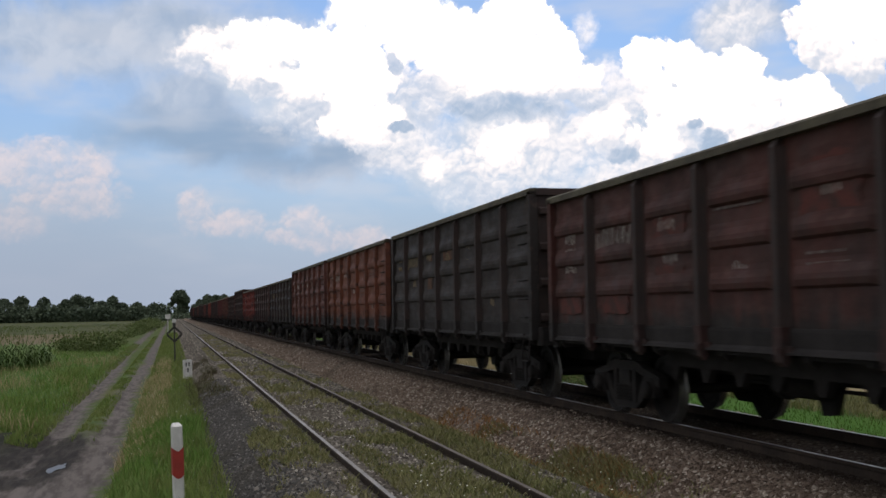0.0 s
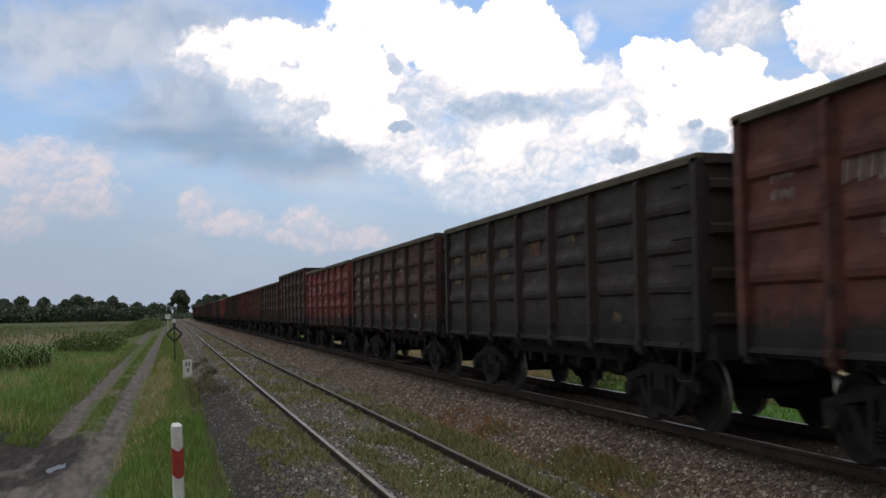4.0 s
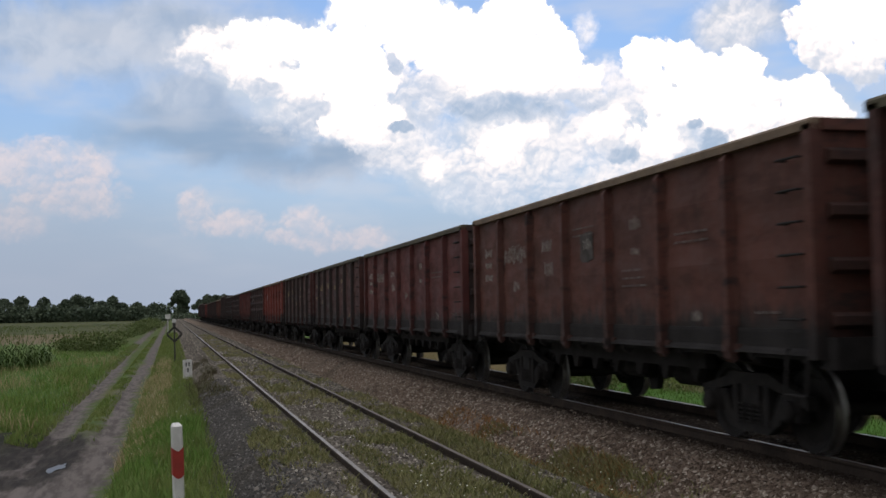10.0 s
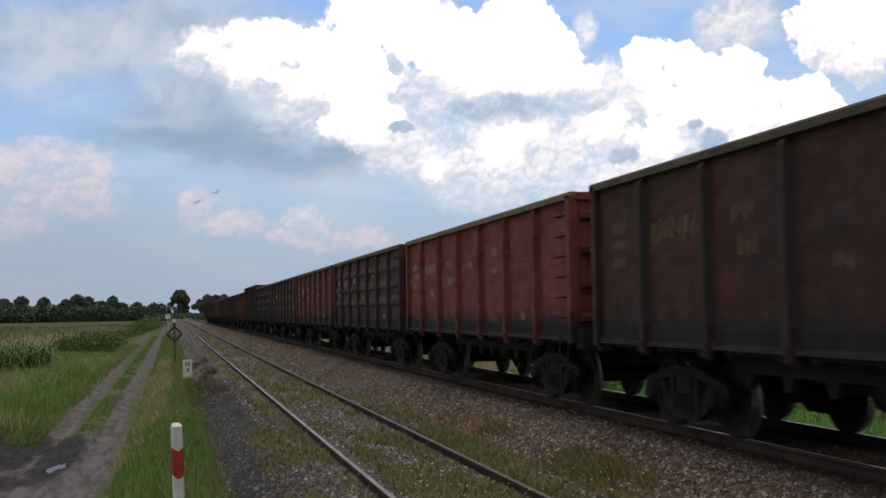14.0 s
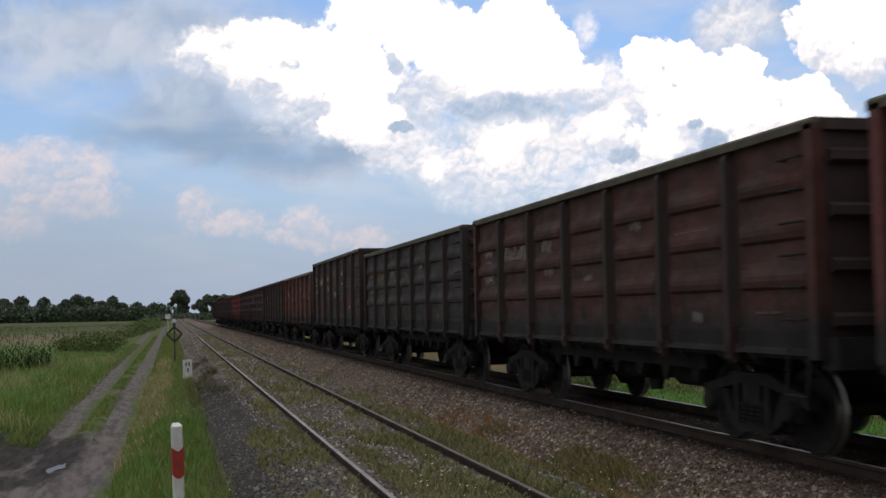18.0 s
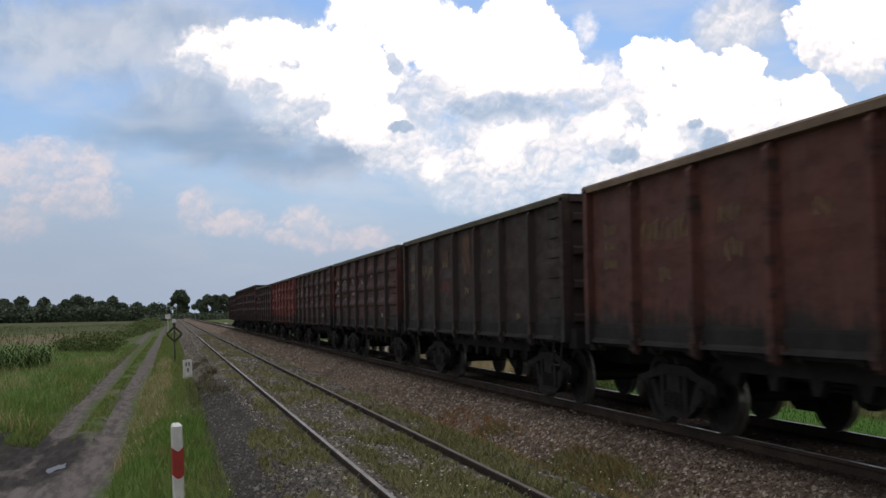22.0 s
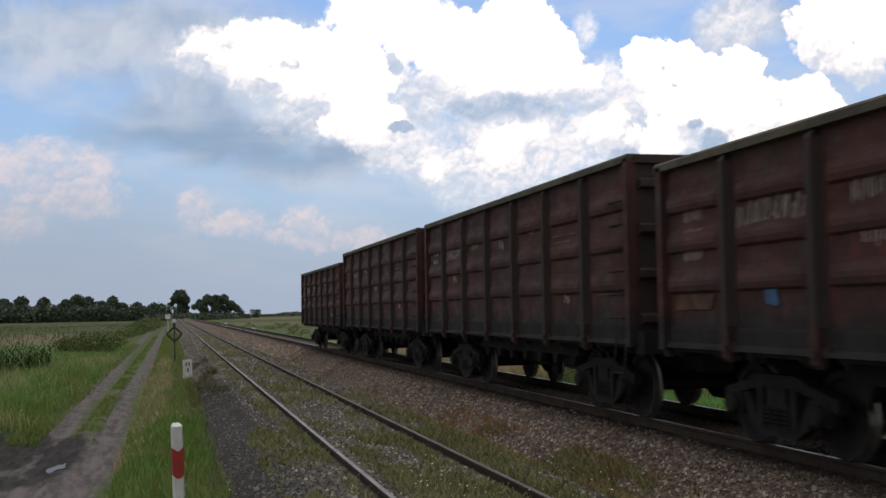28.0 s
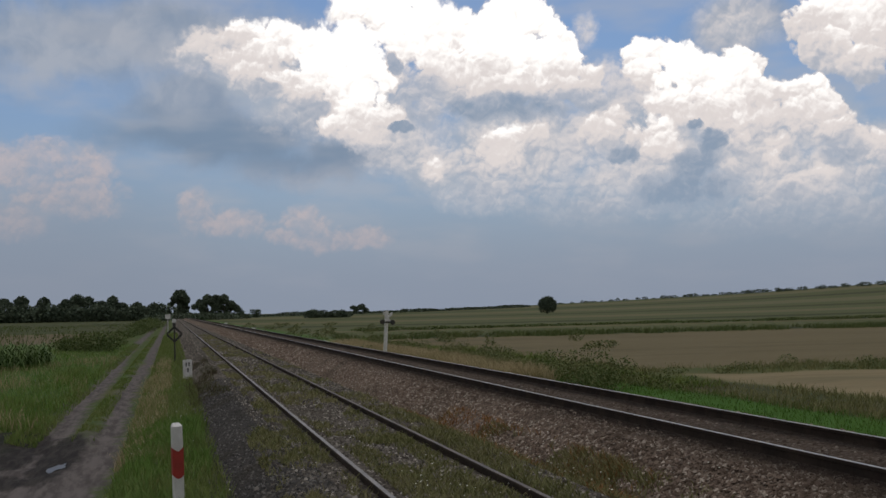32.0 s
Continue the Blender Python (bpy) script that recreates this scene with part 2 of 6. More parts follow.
# ---- materials ----
def finish(m, n, colour, rough=0.8, bump=None, strength=0.3, metal=0.0, distance=0.02, specular=0.3):
    b = n.t.nodes.new("ShaderNodeBsdfPrincipled")
    n.put(b.inputs["Base Color"], colour)
    n.put(b.inputs["Roughness"], rough)
    n.put(b.inputs["Metallic"], metal)
    b.inputs["Specular IOR Level"].default_value = specular
    if bump is not None:
        k = n.t.nodes.new("ShaderNodeBump")
        k.inputs["Strength"].default_value, k.inputs["Distance"].default_value = strength, distance
        n.put(k.inputs["Height"], bump)
        n.t.links.new(k.outputs[0], b.inputs["Normal"])
    out = n.t.nodes.new("ShaderNodeOutputMaterial")
    n.t.links.new(b.outputs[0], out.inputs[0])
    return m


def blank(name):
    m = bpy.data.materials.new(name)
    m.use_nodes = True
    return m, Nodes(m.node_tree)


def worn(name, a, b, scale=3.0, rough=0.75, metal=0.0, dirt=(0.03, 0.027, 0.024), amount=0.4, specular=0.3):
    """Paint, metal or stone with blotches of a second tone, fine grain and dirt."""
    m, n = blank(name)
    p = n.here()
    big, small = n.noise(p, scale, 5.0), n.noise(p, scale * 12, 4.0, 0.65)
    c = n.mix(n.step(big, 0.35, 0.65), a, b)
    c = n.mix(n.math("MULTIPLY", n.step(small, 0.5, 0.72), amount), c, dirt)
    return finish(m, n, c, n.step(small, 0.3, 0.7, rough - 0.1, rough + 0.12), small, 0.25, metal, 0.004, specular)


def wagon_paint(name, a, b, streak, grime=0.5, soot=0.97):
    """Old wagon paint: rust blotches, rain streaks, coal dust."""
    m, n = blank(name)
    p = n.here()
    rnd = n.t.nodes.new("ShaderNodeObjectInfo").outputs["Random"]
    q = n.vec("ADD", p, n.join(n.math("MULTIPLY", rnd, 37.0), n.math("MULTIPLY", rnd, 91.0), 0.0))
    big = n.noise(q, 1.1, 5.0, 0.6)
    runs = n.noise(n.vec("MULTIPLY", q, (6.0, 6.0, 0.5)), 1.6, 5.0, 0.6)
    dust = n.noise(n.vec("MULTIPLY", q, (1.0, 1.0, 2.6)), 1.7, 6.0, 0.65)
    c = n.mix(n.step(big, 0.36, 0.66), a, b)
    c = n.mix(n.math("MULTIPLY", n.step(runs, 0.48, 0.7), 0.55), c, streak)
    c = n.mix(n.math("MULTIPLY", n.step(dust, 0.46, 0.68), grime), c, (0.036, 0.028, 0.0275))
    c = n.mix(n.math("MULTIPLY", n.step(n.noise(q, 9.0, 4.0), 0.56, 0.7), 0.3), c, (0.12, 0.070, 0.060))
    # coal dust that has settled and run over the foot of the body, with a ragged upper edge
    foot = n.math("ADD", n.xyz(p)[2], n.math("MULTIPLY", n.math("ADD", runs, n.noise(q, 3.0, 4.0)), 0.62))
    c = n.mix(n.step(foot, 1.98, 2.36, soot, 0.0), c, (0.026, 0.0225, 0.0225))
    return finish(m, n, c, n.step(dust, 0.3, 0.7, 0.6, 0.9), n.noise(q, 14.0, 4.0), 0.3, 0.0, 0.006, 0.22)


WAGON_TONES = {
    "charcoal": ("charcoal_wagon_paint", (0.039, 0.032, 0.031), (0.031, 0.0268, 0.0275), (0.058, 0.041, 0.036)),
    "black": ("black_wagon_paint", (0.048, 0.029, 0.025), (0.036, 0.0255, 0.024), (0.064, 0.041, 0.034), 0.4),
    "umber": ("umber_wagon_paint", (0.082, 0.030, 0.026), (0.050, 0.027, 0.0255), (0.078, 0.039, 0.034), 0.36),
    "brown": ("brown_wagon_paint", (0.120, 0.045, 0.035), (0.088, 0.038, 0.032), (0.120, 0.058, 0.047), 0.35),
    "mauve": ("faded_red_brown_wagon_paint", (0.138, 0.047, 0.043), (0.108, 0.041, 0.039), (0.145, 0.062, 0.055), 0.25),
    "maroon": ("maroon_wagon_paint", (0.088, 0.031, 0.028), (0.047, 0.029, 0.028), (0.105, 0.044, 0.037), 0.5),
    "oxblood": ("oxblood_wagon_paint", (0.128, 0.037, 0.034), (0.095, 0.033, 0.032), (0.118, 0.050, 0.045), 0.35),
    "rust": ("rust_red_wagon_paint", (0.132, 0.046, 0.035), (0.090, 0.037, 0.031), (0.140, 0.066, 0.050), 0.45),
    "ochre": ("orange_rust_wagon_paint", (0.168, 0.052, 0.029), (0.120, 0.043, 0.028), (0.165, 0.072, 0.046), 0.4),
    "vermilion": ("orange_red_wagon_paint", (0.225, 0.051, 0.040), (0.165, 0.044, 0.036), (0.200, 0.072, 0.055), 0.3),
    "red": ("red_wagon_paint", (0.190, 0.043, 0.036), (0.145, 0.038, 0.034), (0.185, 0.070, 0.058), 0.35),
}
PAINT = {k: wagon_paint(*v) for k, v in WAGON_TONES.items()}
# copies of the paints for posts and end walls, mixed darker than the panels
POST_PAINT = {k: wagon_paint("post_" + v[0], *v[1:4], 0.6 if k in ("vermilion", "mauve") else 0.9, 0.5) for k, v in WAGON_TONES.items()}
# one darker brown for the dark wagons' posts and for end walls
DARK_POST_AND_GAP = worn("sooty_post_paint", (0.056, 0.036, 0.034), (0.038, 0.029, 0.029), 2.0, 0.8, dirt=(0.07, 0.045, 0.038), amount=0.5)
COAL_DUST = worn("coal_dust", (0.024, 0.0215, 0.022), (0.036, 0.032, 0.0325), 2.0, 0.9, specular=0.15)
CAST_STEEL = worn("oily_cast_steel", (0.018, 0.0165, 0.0168), (0.028, 0.025, 0.0245), 4.0, 0.8, 0.0, specular=0.12)
WHEEL_STEEL = worn("wheel_steel", (0.015, 0.0137, 0.0138), (0.023, 0.020, 0.0192), 4.0, 0.7, 0.0, specular=0.15)
TREAD = worn("polished_tread", (0.42, 0.41, 0.40), (0.32, 0.31, 0.30), 8.0, 0.3, 0.9, amount=0.1)
# dusty chord colour, lightened to stand for light on the wagon's rim
CHORD = worn("dusty_top_chord", (0.115, 0.100, 0.068), (0.070, 0.058, 0.045), 1.6, 0.8, amount=0.5)
CHORD_PALE = worn("pale_top_chord", (0.22, 0.155, 0.110), (0.155, 0.11, 0.08), 1.6, 0.8, amount=0.35)
STENCIL = worn("faded_white_lettering", (0.55, 0.50, 0.47), (0.30, 0.26, 0.24), 7.0, 0.85, amount=0.6, dirt=(0.07, 0.05, 0.045))
FADED_STENCIL = worn("rubbed_off_lettering", (0.21, 0.18, 0.17), (0.11, 0.09, 0.085), 7.0, 0.9, amount=0.6, dirt=(0.06, 0.045, 0.04))
YELLOW_STENCIL = worn("faded_yellow_lettering", (0.40, 0.31, 0.18), (0.22, 0.17, 0.11), 7.0, 0.85, amount=0.7, dirt=(0.06, 0.04, 0.035))
PATCH_RED = worn("red_lead_patch", (0.115, 0.033, 0.028), (0.062, 0.030, 0.027), 4.0, 0.85, amount=0.6)
PATCH_ORANGE = worn("orange_primer_patch", (0.130, 0.062, 0.036), (0.060, 0.038, 0.030), 4.0, 0.85, amount=0.6)
PATCH_GREY = worn("grey_patch", (0.095, 0.080, 0.076), (0.052, 0.043, 0.041), 4.0, 0.85, amount=0.6)
PATCH_BLUE = worn("blue_mark", (0.07, 0.15, 0.30), (0.05, 0.10, 0.2), 5.0, 0.8)
RAIL_SIDE = worn("rusty_rail_side", (0.058, 0.043, 0.035), (0.036, 0.028, 0.024), 2.0, 0.9, specular=0.1)
RAIL_TOP = worn("worn_rail_head", (0.25, 0.235, 0.225), (0.17, 0.158, 0.148), 1.3, 0.5, 0.1, amount=0.3)
RAIL_TOP_DULL = worn("rusty_rail_head", (0.125, 0.105, 0.092), (0.085, 0.070, 0.060), 1.3, 0.6, 0.0, amount=0.3)
RAIL_TOP_BRIGHT = worn("bright_rail_head", (0.36, 0.35, 0.34), (0.27, 0.26, 0.255), 5.0, 0.36, 0.3, amount=0.1)
SLEEPER = worn("oily_sleeper_timber", (0.030, 0.024, 0.021), (0.048, 0.039, 0.033), 3.0, 0.95, specular=0.05)
SLEEPER_OLD = worn("grey_sleeper_timber", (0.10, 0.085, 0.07), (0.07, 0.06, 0.05), 3.0, 0.9)
WHITE_PAINT = worn("weathered_white_paint", (0.72, 0.71, 0.70), (0.60, 0.59, 0.58), 6.0, 0.6, amount=0.25, dirt=(0.3, 0.28, 0.25))
RED_PAINT = worn("weathered_red_paint", (0.40, 0.050, 0.040), (0.32, 0.045, 0.036), 6.0, 0.6, amount=0.25)
BLACK_PAINT = worn("black_sign_paint", (0.040, 0.039, 0.038), (0.060, 0.056, 0.050), 6.0, 0.6)
GREY_POST = worn("pale_grey_post", (0.46, 0.46, 0.46), (0.38, 0.38, 0.38), 4.0, 0.7, amount=0.3)
BARK = worn("bark", (0.06, 0.048, 0.036), (0.04, 0.033, 0.026), 5.0, 0.95)


def foliage(name, a, b, c):
    m, n = blank(name)
    rnd = n.t.nodes.new("ShaderNodeNewGeometry").outputs["Random Per Island"]
    col = n.mix(n.step(rnd, 0.0, 0.6), a, b)
    col = n.mix(n.step(rnd, 0.75, 1.0), col, c)
    big = n.noise(n.here(), 0.22, 3.0)
    col = n.mix(n.step(big, 0.4, 0.65, 0.0, 0.45), col, c)
    return finish(m, n, col, 0.7, specular=0.2)


GRASS = foliage("meadow_grass", (0.112, 0.176, 0.036), (0.172, 0.240, 0.056), (0.255, 0.258, 0.098))
LUSH = foliage("lush_grass", (0.065, 0.150, 0.020), (0.095, 0.195, 0.030), (0.12, 0.18, 0.045))
VERGE = foliage("verge_grass_green", (0.100, 0.205, 0.034), (0.150, 0.265, 0.052), (0.215, 0.280, 0.095))
STRAW = foliage("dry_grass", (0.40, 0.315, 0.185), (0.52, 0.42, 0.26), (0.30, 0.27, 0.12))
WEED = foliage("trackside_weeds", (0.135, 0.150, 0.054), (0.205, 0.205, 0.083), (0.31, 0.27, 0.14))
RUSSET = foliage("russet_sorrel", (0.28, 0.130, 0.050), (0.36, 0.170, 0.065), (0.20, 0.17, 0.07))
DEAD = foliage("dead_weeds", (0.075, 0.056, 0.038), (0.105, 0.084, 0.052), (0.09, 0.105, 0.04))
CORN = foliage("maize_leaves", (0.060, 0.115, 0.030), (0.092, 0.155, 0.042), (0.13, 0.18, 0.058))
# far trees and hedges: leaf tones paled and cooled to carry distance haze
LEAF = foliage("tree_leaves", (0.066, 0.092, 0.066), (0.088, 0.118, 0.078), (0.104, 0.128, 0.082))
SHRUB = foliage("shrub_leaves", (0.075, 0.110, 0.034), (0.105, 0.145, 0.044), (0.15, 0.17, 0.062))
TALL_WEED = foliage("tall_weed_leaves", (0.088, 0.118, 0.040), (0.135, 0.165, 0.058), (0.215, 0.205, 0.092))
FLOWER = worn("white_petals", (0.7, 0.7, 0.62), (0.6, 0.6, 0.5), 5.0, 0.8, amount=0.1)


def stone_material(name, a, b, c, scale=24.0, island=False, oily=False):
    m, n = blank(name)
    p = n.here()
    if island:
        r = n.t.nodes.new("ShaderNodeNewGeometry").outputs["Random Per Island"]
        h = n.noise(p, 40.0, 3.0)
    else:
        col = n.cells(p, scale, "Color")
        r = n.xyz(col)[0]
        h = n.math("SUBTRACT", 1.0, n.cells(p, scale))
    c1 = n.mix(n.step(r, 0.0, 0.7), a, b)
    c1 = n.mix(n.step(r, 0.74, 0.98), c1, c)
    c1 = n.mix(n.step(n.noise(p, 0.5, 5.0), 0.5, 0.66, 0.0, 0.4), c1, (0.075, 0.066, 0.050))
    if name.endswith("grey_ballast"):
        c1 = n.mix(n.math("MULTIPLY", n.step(n.math("ADD", n.math("ADD", n.xyz(p)[0], n.math("MULTIPLY", n.noise(p, 0.8, 4.0), 0.7)), n.step(n.xyz(p)[1], 12.0, 22.0, 0.6, 0.0)), 1.75, 2.15, 0.75, 0.0), n.step(n.math("ADD", n.xyz(p)[1], n.math("MULTIPLY", n.noise(p, 0.5, 4.0), 10.0)), 36.0, 42.0, 1.0, 0.0)), c1, (0.052, 0.050, 0.050))
    if oily:
        off = n.math("ABSOLUTE", n.math("SUBTRACT", n.math("ADD", n.xyz(p)[0], n.math("MULTIPLY", n.noise(p, 1.5, 4.0), 0.3)), FAR_TRACK + 0.15))
        beside = n.math("ABSOLUTE", n.math("SUBTRACT", off, 0.786))
        stain = n.math("MULTIPLY", n.step(off, 1.2, 1.95, 0.90, 0.0), n.step(beside, 0.16, 0.5, 1.0, 0.62))
        c1 = n.mix(stain, c1, (0.022, 0.018, 0.0165))
    return finish(m, n, c1, 0.95, h, 0.7, 0.0, 0.05, 0.04)


BALLAST_NEAR = stone_material("old_grey_ballast", (0.076, 0.066, 0.057), (0.140, 0.121, 0.103), (0.26, 0.23, 0.20))
BALLAST_FAR = stone_material("brown_ballast", (0.106, 0.077, 0.059), (0.202, 0.152, 0.120), (0.37, 0.31, 0.255), oily=True)
STONE_NEAR = stone_material("loose_grey_stone", (0.068, 0.060, 0.053), (0.165, 0.146, 0.126), (0.42, 0.385, 0.34), island=True)
STONE_FAR = stone_material("loose_brown_stone", (0.108, 0.077, 0.059), (0.248, 0.186, 0.149), (0.50, 0.43, 0.365), island=True, oily=True)
STONE_DARK = stone_material("loose_slag", (0.050, 0.048, 0.048), (0.095, 0.090, 0.087), (0.22, 0.21, 0.20), island=True)


def single_stone_material(name, a, b):
    m, n = blank(name)
    r = n.t.nodes.new("ShaderNodeObjectInfo").outputs["Random"]
    c = n.mix(r, a, b)
    c = n.mix(n.step(n.noise(n.here(), 3.0, 4.0), 0.5, 0.7, 0.0, 0.4), c, (0.07, 0.06, 0.05))
    return finish(m, n, c, 0.9, n.noise(n.here(), 4.0, 4.0), 0.4, 0.0, 0.01, 0.2)


STONE_ONE_FAR = single_stone_material("single_brown_stone", (0.09, 0.066, 0.053), (0.26, 0.205, 0.17))
STONE_ONE_NEAR = single_stone_material("single_grey_stone", (0.08, 0.072, 0.066), (0.26, 0.235, 0.21))


def ground_material():
    m, n = blank("fields_and_verges")
    p = n.here()
    x, y, z = n.xyz(p)
    wob = n.math("MULTIPLY", n.math("SUBTRACT", n.noise(p, 0.35, 4.0), 0.5), 0.7)
    fine = n.math("MULTIPLY", n.math("SUBTRACT", n.noise(p, 2.6, 5.0, 0.7), 0.5), 0.75)
    xw = n.math("ADD", n.math("ADD", x, wob), fine)
    grain, patch = n.noise(p, 9.0, 5.0, 0.7), n.noise(p, 0.16, 5.0)
    c = n.mix(n.step(grain, 0.35, 0.65), (0.050, 0.080, 0.020), (0.086, 0.120, 0.034))
    c = n.mix(n.step(patch, 0.45, 0.62, 0.0, 0.7), c, (0.110, 0.108, 0.045))
    right = n.step(xw, 15.0, 20.0)
    c = n.mix(n.math("MULTIPLY", n.step(xw, -3.6, -3.0, 0.7, 0.0), n.step(y, 70.0, 95.0, 1.0, 0.0)), c, n.mix(grain, (0.042, 0.092, 0.016), (0.078, 0.135, 0.030)))
    # lush strip beside the far line
    c = n.mix(n.band(xw, 10.0, 17.6, 0.7), c, n.mix(grain, (0.045, 0.115, 0.016), (0.075, 0.155, 0.028)))
    yw = n.math("ADD", y, n.math("MULTIPLY", wob, 4.0))
    # fields to the east, strip after strip
    stubble = n.mix(n.noise(n.vec("MULTIPLY", p, (0.2, 2.2, 1.0)), 1.0, 5.0), (0.20, 0.160, 0.090), (0.29, 0.235, 0.140))
    brown = n.mix(n.noise(n.vec("MULTIPLY", p, (0.06, 0.7, 1.0)), 1.0, 5.0), (0.135, 0.110, 0.060), (0.185, 0.152, 0.086))
    green = n.mix(n.noise(n.vec("MULTIPLY", p, (0.02, 0.12, 1.0)), 1.0, 5.0), (0.070, 0.090, 0.034), (0.125, 0.128, 0.055))
    c = n.mix(n.math("MULTIPLY", n.step(xw, 21.0, 22.5), n.step(yw, 45.0, 47.0, 1.0, 0.0)), c, stubble)
    c = n.mix(n.math("MULTIPLY", right, n.band(yw, 51.0, 121.0, 1.5)), c, brown)
    c = n.mix(n.math("MULTIPLY", right, n.step(yw, 126.0, 134.0)), c, green)
    for lo, hi, soft, tone in ((121, 130, 2.0, (0.030, 0.042, 0.016)), (165, 176, 4.0, (0.14, 0.13, 0.065)), (225, 246, 5.0, (0.042, 0.056, 0.022)),
                               (300, 350, 9.0, (0.15, 0.135, 0.07)), (420, 470, 12.0, (0.050, 0.066, 0.026)), (560, 700, 20.0, (0.145, 0.135, 0.07)),
                               (820, 900, 25.0, (0.048, 0.062, 0.028)), (1050, 1200, 30.0, (0.15, 0.14, 0.075))):
        c = n.mix(n.math("MULTIPLY", right, n.band(yw, lo, hi, soft)), c, tone)
    # worn and darker places in the fields
    smear = n.noise(n.vec("MULTIPLY", p, (0.035, 0.16, 1.0)), 1.0, 6.0, 0.65)
    c = n.mix(n.math("MULTIPLY", right, n.step(smear, 0.46, 0.68, 0.0, 0.42)), c, (0.070, 0.068, 0.036))
    c = n.mix(n.math("MULTIPLY", n.math("MULTIPLY", right, n.step(y, 30.0, 50.0)), n.step(n.noise(n.vec("MULTIPLY", p, (0.5, 1.6, 1.0)), 1.0, 5.0, 0.7), 0.5, 0.66, 0.0, 0.35)), c, (0.20, 0.172, 0.105))
    # bare dark soil between the lush strip and the stubble
    c = n.mix(n.math("MULTIPLY", n.band(xw, 17.4, 21.4, 0.5), n.math("MULTIPLY", n.step(y, 46.0, 42.0), n.step(grain, 0.3, 0.6, 0.9, 0.4))), c, (0.062, 0.052, 0.036))
    # fields to the west
    left = n.step(xw, -6.6, -5.6, 1.0, 0.0)
    c = n.mix(n.math("MULTIPLY", left, n.band(yw, 98.0, 182.0, 2.0)), c, n.mix(grain, (0.120, 0.100, 0.060), (0.175, 0.142, 0.088)))
    c = n.mix(n.math("MULTIPLY", left, n.step(yw, 184.0, 190.0)), c, n.mix(n.noise(n.vec("MULTIPLY", p, (0.12, 0.03, 1.0)), 1.0, 5.0, 0.7), (0.038, 0.060, 0.022), (0.105, 0.100, 0.046)))
    # the cart track: two bare ruts, mud where they meet
    lane = n.vec("MULTIPLY", p, (3.2, 0.45, 1.0))
    dirt = n.mix(n.step(n.noise(lane, 1.6, 6.0, 0.65), 0.36, 0.62), (0.082, 0.071, 0.068), (0.155, 0.134, 0.129))
    dirt = n.mix(n.step(grain, 0.55, 0.75, 0.0, 0.5), dirt, (0.095, 0.078, 0.064))
    bend = n.math("ADD", xw, n.step(y, 8.0, 24.0, 0.5, 0.0))
    bend = n.math("ADD", bend, n.math("MULTIPLY", n.math("SUBTRACT", n.noise(p, 1.3, 4.0, 0.6), 0.5), 0.55))
    west = n.math("ADD", bend, n.step(y, 46.0, 90.0, 0.0, 0.45))
    east = n.math("ADD", bend, n.math("MULTIPLY", n.band(y, 27.0, 54.0, 7.0), 0.2))
    rut = n.math("MAXIMUM", n.band(west, -3.05, -2.36, 0.22), n.band(east, -1.66, -0.98, 0.18))
    apron = n.math("MULTIPLY", n.band(bend, -3.3, -1.0, 0.3), n.step(n.math("ADD", y, n.math("MULTIPLY", wob, 5.0)), 24.0, 31.0, 1.0, 0.0))
    rut = n.math("MAXIMUM", rut, apron)
    c = n.mix(n.math("MULTIPLY", rut, n.step(n.noise(lane, 1.0, 5.0), 0.10, 0.32)), c, dirt)
    blot = n.math("MULTIPLY", n.math("SUBTRACT", n.noise(lane, 1.5, 6.0, 0.7), 0.5), 1.3)

    def wet(cx, cy, half_x, half_y):
        away = n.vec("LENGTH", n.vec("MULTIPLY", n.vec("ADD", n.join(n.math("ADD", x, n.math("MULTIPLY", fine, 0.3)), y, 0.0), (-cx, -cy, 0.0)), (1 / half_x, 1 / half_y, 1.0)))
        return n.step(n.math("ADD", away, blot), 1.5, 1.0)
    mud = n.math("MAXIMUM", n.math("MAXIMUM", wet(-3.4, 25.4, 0.7, 3.4), wet(-2.2, 23.9, 0.36, 3.1)), wet(-2.8, 20.6, 0.4, 0.7))
    c = n.mix(n.math("MULTIPLY", mud, 0.92), c, n.mix(n.step(n.noise(lane, 2.4, 6.0, 0.7), 0.40, 0.64), (0.013, 0.0108, 0.0098), (0.042, 0.035, 0.031)))
    # cinders under and beside the tracks
    c = n.mix(n.band(xw, 0.35, 10.2, 0.25), c, n.mix(n.step(grain, 0.4, 0.6), (0.060, 0.052, 0.046), (0.10, 0.088, 0.077)))
    rough = n.math("SUBTRACT", 0.95, n.math("MULTIPLY", mud, 0.12))
    return finish(m, n, c, rough, n.math("ADD", grain, n.noise(p, 1.2, 4.0)), 0.5, 0.0, 0.02, 0.08)


GROUND = ground_material()
m_, n_ = blank("puddle_water")
WATER = finish(m_, n_, (0.05, 0.045, 0.04), 0.34, n_.noise(n_.here(), 5.0, 2.0), 0.1, 0.0, 0.01, 0.3)


